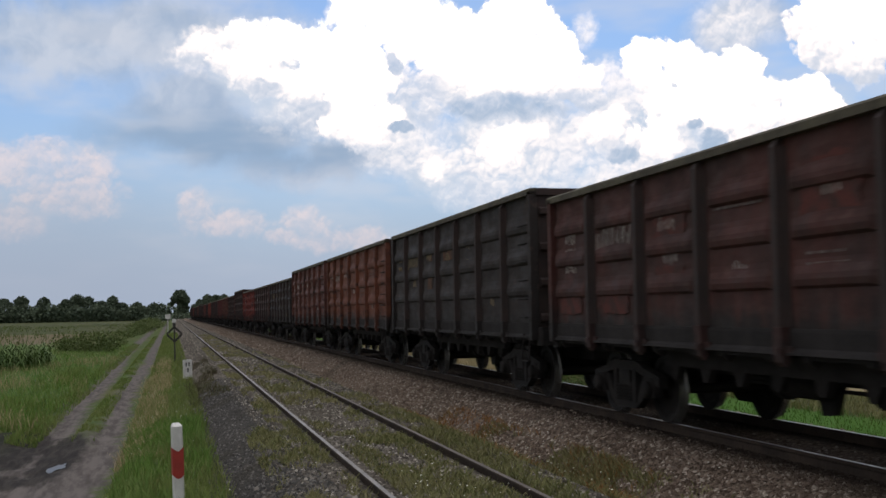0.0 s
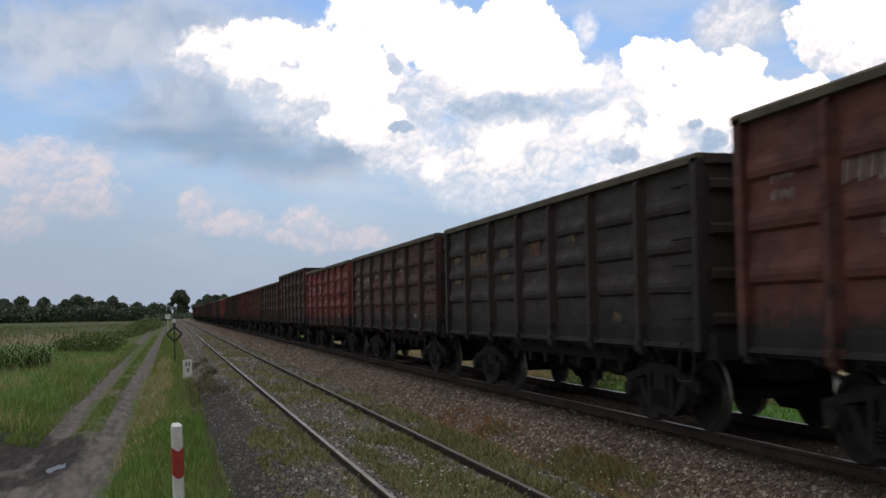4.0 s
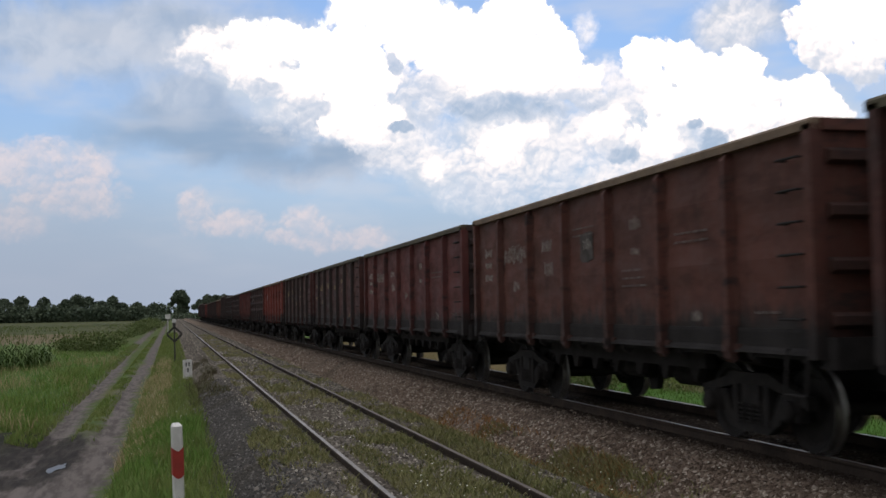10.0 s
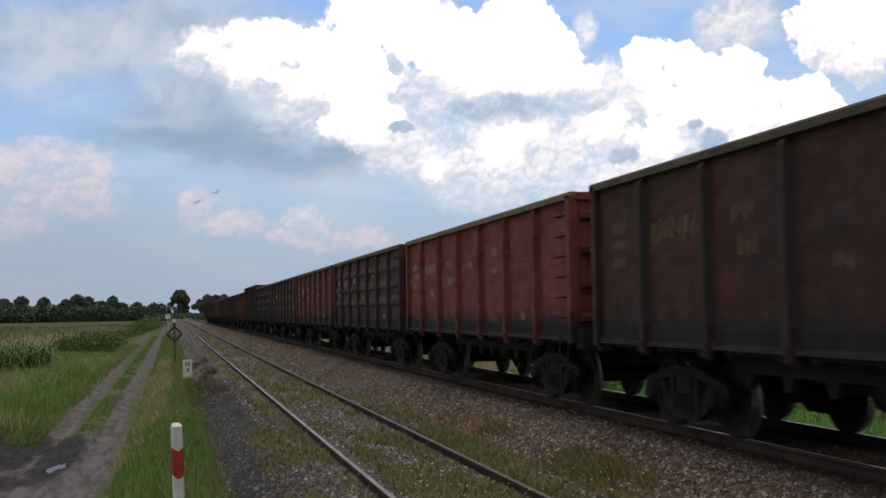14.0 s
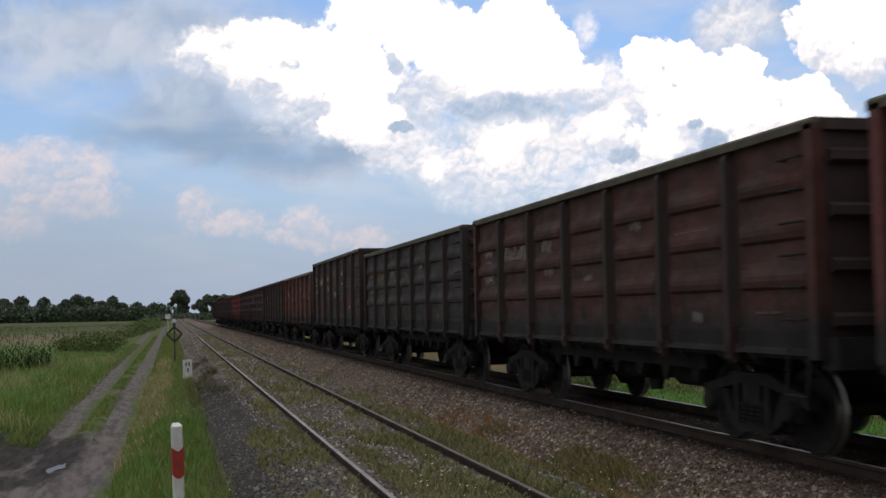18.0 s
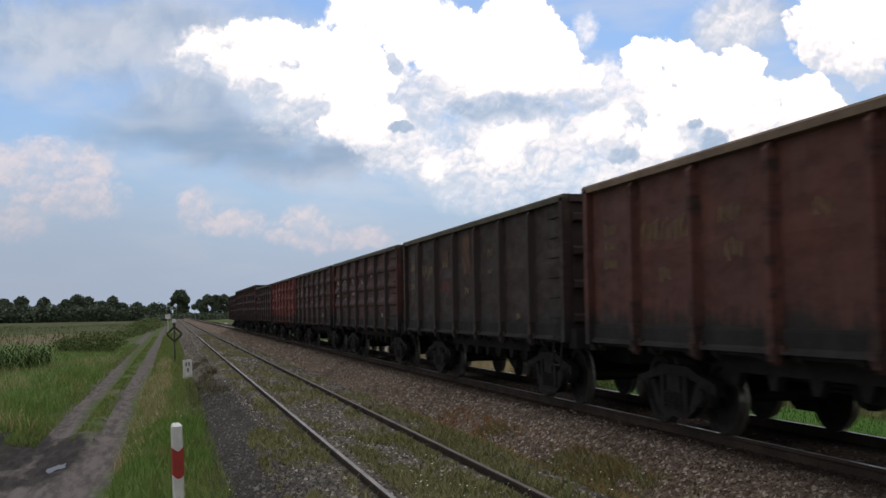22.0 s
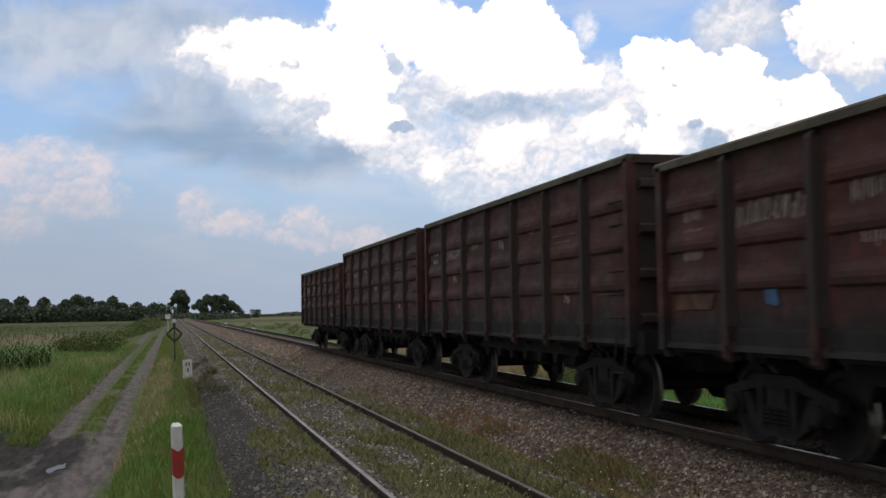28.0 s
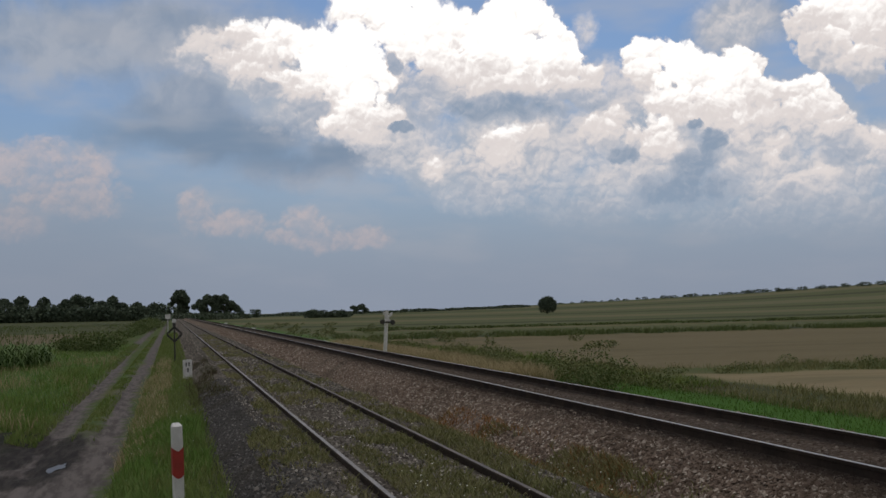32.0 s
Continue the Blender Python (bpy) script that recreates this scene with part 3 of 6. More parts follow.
# ---- mesh helpers ----
class Shape:
    """Gathers faces for one mesh."""

    def __init__(self):
        self.v, self.f, self.m = [], [], []

    def add(self, verts, faces, mat=0):
        k = len(self.v)
        self.v += [tuple(p) for p in verts]
        self.f += [tuple(i + k for i in f) for f in faces]
        self.m += [mat] * len(faces)
        return self

    def box(self, x0, x1, y0, y1, z0, z1, c=0.0, mat=0):
        """A box; with c its upright edges are chamfered."""
        if not c:
            v = [(x, y, z) for z in (z0, z1) for x, y in ((x0, y0), (x1, y0), (x1, y1), (x0, y1))]
            return self.add(v, [(3, 2, 1, 0), (4, 5, 6, 7), (0, 1, 5, 4), (1, 2, 6, 5), (2, 3, 7, 6), (3, 0, 4, 7)], mat)
        o = [(x0 + c, y0), (x1 - c, y0), (x1, y0 + c), (x1, y1 - c), (x1 - c, y1), (x0 + c, y1), (x0, y1 - c), (x0, y0 + c)]
        return self.prism([(a, b) for a, b in o], z0, z1, "z", mat)

    def prism(self, outline, lo, hi, axis, mat=0):
        """An outline pushed along an axis. Outline axes: z: (x, y); x: (y, z); y: (x, z)."""
        n = len(outline)

        def at(a, b, t):
            return {"z": (a, b, t), "x": (t, a, b), "y": (a, t, b)}[axis]
        v = [at(a, b, lo) for a, b in outline] + [at(a, b, hi) for a, b in outline]
        f = [tuple(range(n))[::-1], tuple(range(n, 2 * n))] + [(i, (i + 1) % n, n + (i + 1) % n, n + i) for i in range(n)]
        return self.add(v, f, mat)

    def rod(self, a, b, r0, r1=None, n=10, mat=0):
        """A tapered rod from a to b."""
        r1 = r0 if r1 is None else r1
        a, b = Vector(a), Vector(b)
        q = (b - a).to_track_quat("Z", "Y")
        ring = [(math.cos(2 * math.pi * i / n), math.sin(2 * math.pi * i / n)) for i in range(n)]
        v = [a + q @ Vector((c * r0, s * r0, 0)) for c, s in ring] + [b + q @ Vector((c * r1, s * r1, 0)) for c, s in ring]
        f = [tuple(range(n))[::-1], tuple(range(n, 2 * n))] + [(i, (i + 1) % n, n + (i + 1) % n, n + i) for i in range(n)]
        return self.add(v, f, mat)

    def lathe(self, profile, n=24, centre=(0, 0, 0), mats=None):
        """A profile of (x, radius) turned about the x axis."""
        cx, cy, cz = centre
        v, f, mm = [], [], []
        for x, r in profile:
            v += [(cx + x, cy + r * math.cos(2 * math.pi * i / n), cz + r * math.sin(2 * math.pi * i / n)) for i in range(n)]
        for j in range(len(profile) - 1):
            for i in range(n):
                f.append((j * n + i, j * n + (i + 1) % n, (j + 1) * n + (i + 1) % n, (j + 1) * n + i))
                mm.append(mats[j] if mats else 0)
        f += [tuple(range(n))[::-1], tuple(range((len(profile) - 1) * n, len(profile) * n))]
        mm += [0, 0]
        k = len(self.v)
        self.v += v
        self.f += [tuple(i + k for i in q) for q in f]
        self.m += mm
        return self

    def mesh(self, name, *materials):
        me = bpy.data.meshes.new(name)
        me.from_pydata(self.v, [], self.f)
        for m in materials:
            me.materials.append(m)
        if len(materials) > 1:
            me.polygons.foreach_set("material_index", self.m)
        bm = bmesh.new()
        bm.from_mesh(me)
        bmesh.ops.recalc_face_normals(bm, faces=bm.faces)
        bm.to_mesh(me)
        bm.free()
        return me


def sheet(name, verts, faces, material):
    """One mesh from arrays, for what is counted in thousands."""
    me = bpy.data.meshes.new(name)
    verts, faces = np.asarray(verts, np.float32), np.asarray(faces, np.int32)
    n, k = faces.shape
    me.vertices.add(len(verts))
    me.vertices.foreach_set("co", verts.ravel())
    me.loops.add(n * k)
    me.loops.foreach_set("vertex_index", faces.ravel())
    me.polygons.add(n)
    me.polygons.foreach_set("loop_start", np.arange(0, n * k, k, dtype=np.int32))
    me.materials.append(material)
    me.update(calc_edges=True)
    return me


def thing(name, mesh, label, category, group="", kind="", m=None):
    ob = tagged(new(name, mesh), label, category, group, kind)
    if m is not None:
        ob.matrix_basis = m
    return ob


def part(name, mesh, parent, at=None, label=""):
    ob = new(name, mesh)
    ob.parent = parent
    if at is not None:
        ob.matrix_basis = at
    return tagged(ob, label)


rng = np.random.default_rng(7)

# ---- the ground: one sheet to the horizon ----
PROFILE_X = [-400, -40, -12, -3.4, -3.0, -2.6, -2.2, -1.9, -1.65, -1.3, -0.95, -0.7, 0.2, 0.7, 1.4, 4.5, 5.3, 6.2, 9.2, 10.4, 12.0, 22.0, 60.0]
PROFILE_Z = [-1.1, -1.1, -1.1, -1.08, -1.15, -1.19, -1.15, -1.08, -1.15, -1.19, -1.14, -1.02, -0.78, -0.74, -0.62, -0.66, -0.72, -0.48, -0.48, -1.0, -1.3, -1.35, -1.3]


def ground_height(x, y):
    x, y = np.asarray(x, float), np.asarray(y, float)
    z = np.interp(x, PROFILE_X, PROFILE_Z)
    r = np.hypot(x, y)
    hill = 4.0e-5 * np.clip(x - 20, 0, 1000) ** 2
    z = z + hill * np.clip(1.0 - (r - 1500) / 900, 0, 1)
    lump = np.sin(x * 6.1 + 1.9 * np.sin(y * 1.3)) * np.sin(y * 2.3 + x * 1.7) + 0.6 * np.sin(x * 11.3 + y * 3.1) * np.sin(y * 4.7 - x * 2.0)
    z = z + 0.035 * lump * np.clip(1.6 - np.hypot((x + 2.9) / 1.5, (y - 24.5) / 5.0), 0, 1)
    dip = np.clip(1.5 - np.hypot((x + 2.05) / 0.30, (y - 22.3) / 1.2), 0, 1)
    z = z * (1 - dip) - 1.165 * dip
    z = z + 0.05 * np.sin(x * 0.9 + 1.3 * np.sin(y * 0.31)) * np.sin(y * 0.43) * np.clip((np.abs(x - 3) - 7.5) / 2, 0, 1)
    return z


def stretched(lo, hi, fine_lo, fine_hi, step, grow):
    a = list(np.arange(fine_lo, fine_hi + 1e-6, step))
    s = step
    while a[-1] < hi:
        s *= grow
        a.append(a[-1] + s)
    s, b = step, [fine_lo]
    while b[-1] > lo:
        s *= grow
        b.append(b[-1] - s)
    return np.array(b[:0:-1] + a)


gx, gy = stretched(-3000, 3200, -7, 14, 0.2, 1.13), stretched(-900, 3600, 12, 45, 0.25, 1.1)
X, Y = np.meshgrid(gx, gy)
nx, ny = len(gx), len(gy)
I = np.arange(nx * ny).reshape(ny, nx)
quads = np.stack([I[:-1, :-1], I[:-1, 1:], I[1:, 1:], I[1:, :-1]], -1).reshape(-1, 4)
ground_mesh = sheet("ground", np.stack([X, Y, ground_height(X, Y)], -1).reshape(-1, 3), quads, GROUND)
ground_mesh.polygons.foreach_set("use_smooth", [True] * len(quads))
thing("ground", ground_mesh, "grassy verge, rutted cart track and stubble fields", "ground", kind="structure")

# puddle in the cart track
n_ring = 28
ring = [(-2.07 + 0.11 * math.cos(a) * (1 + 0.3 * math.sin(4 * a + 1)) + 0.09 * math.sin(a), 22.2 + 0.6 * math.sin(a) * (1 + 0.25 * math.cos(5 * a)))
        for a in (2 * math.pi * i / n_ring for i in range(n_ring))]
thing("puddle", Shape().prism(ring, -1.3, -1.150, "z").mesh("puddle", WATER), "shallow brown puddle in a muddy wheel rut", "puddle", kind="structure")


# ---- the two lines ----
def ballast_bed(name, centre, top, half, toe, foot, material, label):
    """A bed of crushed stone: flat top, sloped shoulders."""
    ys = np.concatenate([np.arange(-430, 0, 10.0), np.arange(0, 70, 0.5), np.arange(70, 1700, 10.0)])
    prof = [(-toe, foot), (-half, top), (-half * 0.4, top + 0.01), (half * 0.4, top + 0.01), (half, top), (toe, foot)]
    v = []
    for y in ys:
        for i, (dx, z) in enumerate(prof):
            w = 0.0 if i in (0, 5) else 0.006 * math.sin(y * 1.1 + i * 2.1) * math.sin(y * 0.37 + i)
            v.append((centre + dx + 0.02 * math.sin(y * 0.5 + i), y, z + w))
    k = len(prof)
    f = [(j * k + i, j * k + i + 1, (j + 1) * k + i + 1, (j + 1) * k + i) for j in range(len(ys) - 1) for i in range(k - 1)]
    thing(name, sheet(name, v, f, material), label, "ballast", kind="structure")


ballast_bed("ballast_near", NEAR_TRACK, -0.365, 1.55, 2.45, -0.82, BALLAST_NEAR, "old grey crushed-stone ballast overgrown with weeds")
ballast_bed("ballast_far", FAR_TRACK, -0.150, 1.6, 2.75, -0.86, BALLAST_FAR, "brown crushed-stone ballast of the raised main line")

RAIL = [(-0.07, -0.165), (0.07, -0.165), (0.07, -0.150), (0.012, -0.132), (0.012, -0.045), (0.036, -0.036), (0.036, -0.006), (0.028, 0.0),
        (-0.028, 0.0), (-0.036, -0.006), (-0.036, -0.036), (-0.012, -0.045), (-0.012, -0.132), (-0.07, -0.150)]


def rail(x, z, top):
    s = Shape().prism(RAIL, -430, 1700, "y")
    s.m[2 + 7] = 1
    me = s.mesh("rail", RAIL_SIDE, top)
    thing("rail", me, "steel rail with rusty sides and a worn bright head", "rail", "rails of the line", "structure", pose(x, 0, z))


rail(NEAR_TRACK - 0.7525, -NEAR_DROP, RAIL_TOP)
rail(NEAR_TRACK + 0.7525, -NEAR_DROP, RAIL_TOP_DULL)
for g in (-0.786, 0.786):
    rail(FAR_TRACK + g, 0.0, RAIL_TOP_BRIGHT)

# ---- wagons: open-top coal gondolas ----
BAYS = 7
BAY = BODY / BAYS
SIDE = 1.44


@lru_cache(None)
def panel_mesh(height, style, paint):
    """One bay of the side: pressed sheet with three bold ribs, seamed, or smooth."""
    z0, z1, w = 1.40, height - 0.11, BAY - 0.1
    if style == "ribbed":
        us = [0.0]
        for c in (0.27, 0.52, 0.77):
            us += [c - 0.066, c - 0.05, c - 0.018, c + 0.01, c + 0.05, c + 0.085]
        us += [1.0]
        outs = [0.0] + [0.0, 0.052, 0.064, 0.056, 0.018, 0.0] * 3 + [0.0]
        ts = [0.0, 0.06, 0.13, 0.3, 0.5, 0.7, 0.87, 0.94, 1.0]
    else:
        us = [k / 8 for k in range(9)]
        outs = [0.016 if (j in (3, 6) if style == "seam" else j == 4) else 0.0 for j in range(9)]
        ts = [0.0, 0.5, 1.0]
    v = []
    for u, out in zip(us, outs):
        for t in ts:
            fade = min(1.0, max(0.0, min(t, 1 - t) - 0.05) / 0.08) if style == "ribbed" else 1.0
            # the sheet is a little buckled between its ribs
            belly = 0.016 * math.sin(math.pi * t) * abs(math.sin(4 * math.pi * u + 0.3)) if style == "ribbed" else 0.006 * math.sin(math.pi * t)
            v.append((-out * fade - belly, (t - 0.5) * w, z0 + (z1 - z0) * u))
    rows, cols = len(us), len(ts)
    f = [(j * cols + i, j * cols + i + 1, (j + 1) * cols + i + 1, (j + 1) * cols + i) for j in range(rows - 1) for i in range(cols - 1)]
    s = Shape().add(v, f)
    s.box(0.002, 0.03, -w / 2, w / 2, z0, z1)
    return s.mesh("side_panel", PAINT[paint])


@lru_cache(None)
def post_mesh(height, paint):
    """A hat-section side post with two flanges that hangs below the sill."""
    z0, z1 = 1.0, height - 0.1
    s = Shape()
    hat = [(-0.0, -0.125), (-0.016, -0.125), (-0.016, -0.082), (-0.112, -0.056), (-0.112, 0.056), (-0.016, 0.082), (-0.016, 0.125), (0.0, 0.125)]
    s.prism(hat, 1.42, z1 - 0.1, "z")
    s.prism([(-0.112, z1 - 0.1), (-0.05, z1), (0.0, z1), (0.0, z1 - 0.1)], -0.056, 0.056, "y")
    # the cast foot below the panels, with its lug and side plate
    s.prism([(-0.10, z0 + 0.05), (-0.115, 1.418), (0.0, 1.418), (0.0, z0 + 0.06), (-0.05, z0)], -0.085, 0.085, "y", 1)
    s.box(-0.13, -0.105, -0.06, 0.06, z0 + 0.12, z0 + 0.2, 0, 1).box(-0.06, 0.02, -0.2, 0.2, 1.12, 1.22, 0, 1)
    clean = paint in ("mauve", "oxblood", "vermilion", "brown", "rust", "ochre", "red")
    return s.mesh("side_post", POST_PAINT[paint] if clean else DARK_POST_AND_GAP, POST_PAINT[paint])


@lru_cache(None)
def corner_mesh(height, paint):
    s = Shape().prism([(-0.1, -0.1), (0.05, -0.1), (0.05, 0.1), (-0.06, 0.1), (-0.1, 0.06)], 1.1, height - 0.06, "z")
    return s.mesh("corner_post", PAINT[paint])


@lru_cache(None)
def chord_mesh(height, pale):
    s = Shape().prism([(-0.10, height - 0.115), (0.05, height - 0.115), (0.05, height), (-0.075, height), (-0.10, height - 0.03)], -BODY / 2, BODY / 2, "y")
    return s.mesh("top_chord", CHORD_PALE if pale else CHORD)


@lru_cache(None)
def end_meshes(height, paint):
    """The end wall, one horizontal stiffener, one upright and the top beam."""
    # end walls darker than the sides: shade of the gap put into the colour
    m = POST_PAINT[paint] if paint in ("vermilion", "brown", "mauve", "red") else DARK_POST_AND_GAP
    wall = Shape().box(-1.38, 1.38, -0.02, 0.02, 1.1, height - 0.02).mesh("end_wall", m)
    rib = Shape().prism([(0.02, 0.0), (0.11, 0.04), (0.11, 0.13), (0.02, 0.17)], -1.36, 1.36, "x").mesh("stiffener", m)
    upright = Shape().box(-0.07, 0.07, 0.02, 0.1, 1.1, height - 0.1).mesh("upright", m)
    beam = Shape().box(-1.42, 1.42, -0.05, 0.09, height - 0.13, height - 0.01).mesh("end_beam", m)
    return wall, rib, upright, beam


@lru_cache(None)
def plain_meshes():
    d = {}
    half = BODY / 2
    s = Shape().prism([(-0.05, 1.13), (0.06, 1.13), (0.06, 1.398), (0.012, 1.398), (0.004, 1.36), (0.004, 1.33), (0.004, 1.20), (-0.03, 1.17)], -half, half, "y")
    d["side_sill"] = s.mesh("side_sill", COAL_DUST)
    d["floor"] = Shape().box(-1.36, 1.36, -half + 0.05, half - 0.05, 1.26, 1.34).mesh("floor", COAL_DUST)
    s = Shape().box(-0.24, 0.24, -half + 0.4, half - 0.4, 0.70, 1.22).box(-0.2, 0.2, -half - 0.02, half + 0.02, 0.86, 1.22).box(-0.3, 0.3, -half, half, 1.18, 1.24)
    for y in np.linspace(-5.2, 5.2, 8):
        s.box(-1.3, 1.3, y - 0.05, y + 0.05, 1.08, 1.24)
    for y in (-4.325, 4.325):
        s.prism([(-1.34, 1.2), (-1.34, 1.02), (-0.4, 0.84), (0.4, 0.84), (1.34, 1.02), (1.34, 1.2)], y - 0.22, y + 0.22, "y")
    d["underframe"] = s.mesh("underframe", COAL_DUST)
    d["end_sill"] = Shape().box(-1.42, 1.42, -0.12, 0.14, 1.0, 1.32, 0.04).box(-1.4, -0.9, 0.1, 0.2, 1.08, 1.24).mesh("end_sill", COAL_DUST)
    # floor hatch: hangs under one bay, with hinges and a locking lug
    s = Shape().prism([(-0.62, 1.22), (0.62, 1.25), (0.62, 1.20), (-0.62, 1.11)], -BAY / 2 + 0.12, BAY / 2 - 0.12, "y")
    for y in (-0.55, 0.55):
        s.prism([(-0.66, 1.06), (-0.58, 1.0), (-0.5, 1.06), (-0.46, 1.2), (-0.66, 1.26)], y - 0.06, y + 0.06, "y")
    s.box(-0.64, -0.6, -0.7, 0.7, 1.08, 1.2)
    d["floor_hatch"] = s.mesh("floor_hatch", COAL_DUST)
    # locking beam of the hatches, with its hanging levers
    s = Shape().prism([(-0.07, 0.84), (0.07, 0.84), (0.07, 1.1), (-0.07, 1.1)], -3.05, 3.05, "y")
    for y in (-2.7, -1.75, -0.85, 0.05, 0.95, 1.85, 2.75):
        s.prism([(y - 0.16, 0.86), (y - 0.05, 0.66), (y + 0.06, 0.66), (y + 0.15, 0.86)], -0.05, 0.05, "x")
    d["hatch_beam"] = s.mesh("hatch_beam", COAL_DUST)
    s = Shape().lathe([(-0.46, 0.05), (-0.44, 0.17), (-0.38, 0.2), (0.38, 0.2), (0.44, 0.17), (0.46, 0.05)], 16, (0, 0, 0.72))
    s.box(-0.3, -0.22, -0.06, 0.06, 0.85, 1.1).box(0.22, 0.3, -0.06, 0.06, 0.85, 1.1)
    d["air_tank"] = s.mesh("air_tank", CAST_STEEL)
    s = Shape()
    s.rod((0, -0.5, 0), (0, 0.3, 0), 0.19, 0.19, 14).rod((0, 0.3, 0), (0, 0.42, 0), 0.23, 0.23, 14).rod((0, 0.42, 0), (0, 1.2, 0), 0.03)
    s.box(-0.08, 0.08, -0.3, -0.2, 0.1, 0.42).box(-0.08, 0.08, 0.1, 0.2, 0.1, 0.42)
    d["brake_cylinder"] = s.mesh("brake_cylinder", CAST_STEEL)
    # hanging brake lever frame
    s = Shape()
    s.prism([(-0.34, 0.55), (-0.12, 0.02), (0.12, 0.0), (0.3, 0.5), (0.2, 0.56), (-0.2, 0.56)], -0.05, 0.05, "x")
    s.rod((0, -1.9, 0.3), (0, 1.9, 0.3), 0.025)
    d["brake_lever"] = s.mesh("brake_lever", CAST_STEEL)
    s = Shape().box(-0.12, 0.12, -0.1, 0.3, -0.13, 0.13).prism(
        [(-0.18, 0.28), (0.12, 0.25), (0.17, 0.42), (0.05, 0.52), (0.0, 0.40), (-0.12, 0.40), (-0.14, 0.54), (-0.2, 0.5)], -0.15, 0.15, "z")
    d["coupler"] = s.mesh("coupler", CAST_STEEL)
    s = Shape()
    for x in (-0.16, 0.16):
        s.rod((x, 0, 0), (x, 0, 1.5), 0.014, n=6)
    for k in range(5):
        s.rod((-0.16, 0, 0.12 + 0.31 * k), (0.16, 0, 0.12 + 0.31 * k), 0.013, n=6)
    for z in (0.15, 1.35):
        s.rod((0.16, 0, z), (0.16, 0.1, z), 0.012, n=6).rod((-0.16, 0, z), (-0.16, 0.1, z), 0.012, n=6)
    d["ladder"] = s.mesh("ladder", COAL_DUST)
    # one bent step of the side wall, and the stirrup below the sill
    s = Shape().rod((-0.13, -0.2, 0), (-0.13, 0.2, 0), 0.016, n=6).rod((-0.13, -0.2, 0), (0.0, -0.2, 0), 0.014, n=6).rod((-0.13, 0.2, 0), (0.0, 0.2, 0), 0.014, n=6)
    d["step"] = s.mesh("step", COAL_DUST)
    s = Shape().rod((-0.1, -0.2, 0.72), (-0.1, 0.2, 0.72), 0.018, n=6).rod((-0.1, -0.2, 0.72), (-0.05, -0.2, 1.2), 0.016, n=6).rod((-0.1, 0.2, 0.72), (-0.05, 0.2, 1.2), 0.016, n=6)
    d["stirrup"] = s.mesh("stirrup", COAL_DUST)
    # bogie
    d["bogie"] = Shape().prism([(-1.1, 0.5), (-0.45, 0.34), (0.45, 0.34), (1.1, 0.5), (1.1, 0.72), (0.4, 0.84), (-0.4, 0.84), (-1.1, 0.72)], -0.2, 0.2, "y").mesh("bogie", CAST_STEEL)
    s = Shape()
    s.prism([(-1.22, 0.50), (-1.22, 0.66), (-0.72, 0.76), (-0.42, 0.86), (0.42, 0.86), (0.72, 0.76), (1.22, 0.66), (1.22, 0.50), (0.98, 0.60), (0.55, 0.68),
             (0.38, 0.72), (-0.38, 0.72), (-0.55, 0.68), (-0.98, 0.60)], -0.07, 0.07, "x")
    s.prism([(-0.80, 0.62), (-0.62, 0.30), (-0.36, 0.16), (0.36, 0.16), (0.62, 0.30), (0.80, 0.62), (0.64, 0.64), (0.46, 0.34), (0.26, 0.27), (-0.26, 0.27),
             (-0.46, 0.34), (-0.64, 0.64)], -0.06, 0.06, "x")
    for y in (-0.36, 0.36):
        s.box(-0.08, 0.08, y - 0.06, y + 0.06, 0.25, 0.75)
    for y in (-0.925, 0.925):
        s.box(-0.1, 0.1, y - 0.14, y + 0.14, 0.36, 0.64, 0.03)
        s.lathe([(-0.19, 0.09), (-0.16, 0.125), (-0.1, 0.13), (0.1, 0.13)], 14, (0, y, 0.478))
    d["side_frame"] = s.mesh("side_frame", CAST_STEEL)
    s = Shape()
    for y in (-0.19, 0.0, 0.19):
        for k in range(5):
            s.rod((0, y, 0.27 + 0.05 * k), (0, y, 0.30 + 0.05 * k), 0.085, 0.085, 10)
        s.rod((0, y, 0.26), (0, y, 0.54), 0.06, 0.06, 8)
    d["spring_set"] = s.mesh("spring_set", CAST_STEEL)
    s = Shape()
    for q in (-1, 1):
        prof = [(-0.07, 0.10), (-0.075, 0.13), (-0.03, 0.17), (-0.02, 0.36), (-0.062, 0.40), (-0.065, 0.475), (0.03, 0.4785), (0.04, 0.505), (0.065, 0.505),
                (0.065, 0.40), (0.03, 0.36), (0.02, 0.17), (0.06, 0.13), (0.07, 0.10)]
        k = -1 if q > 0 else 1
        s.lathe([(x * k, r) for x, r in prof], 28, (q * 0.79, 0, 0), [0, 0, 0, 0, 0, 1, 1, 1, 0, 0, 0, 0, 0])
    s.rod((-1.02, 0, 0), (1.02, 0, 0), 0.078, 0.078, 12)
    d["wheelset"] = s.mesh("wheelset", WHEEL_STEEL, TREAD)
    return d


@lru_cache(None)
def patch_mesh(w, h, material_name):
    """A ragged patch of primer."""
    r = random.Random(int(w * 100 + h * 10))
    o, k = [], 0.8
    for i in range(44):
        a = 2 * math.pi * i / 44
        c, q = math.cos(a), math.sin(a)
        k = 0.6 * k + 0.4 * r.uniform(0.7, 1.1)
        e = k * (abs(c) ** 12 + abs(q) ** 12) ** (-1 / 12)
        o.append((w / 2 * c * e, h / 2 * q * e))
    return Shape().prism(o, -0.003, 0.003, "x").mesh("paint_patch", bpy.data.materials[material_name])


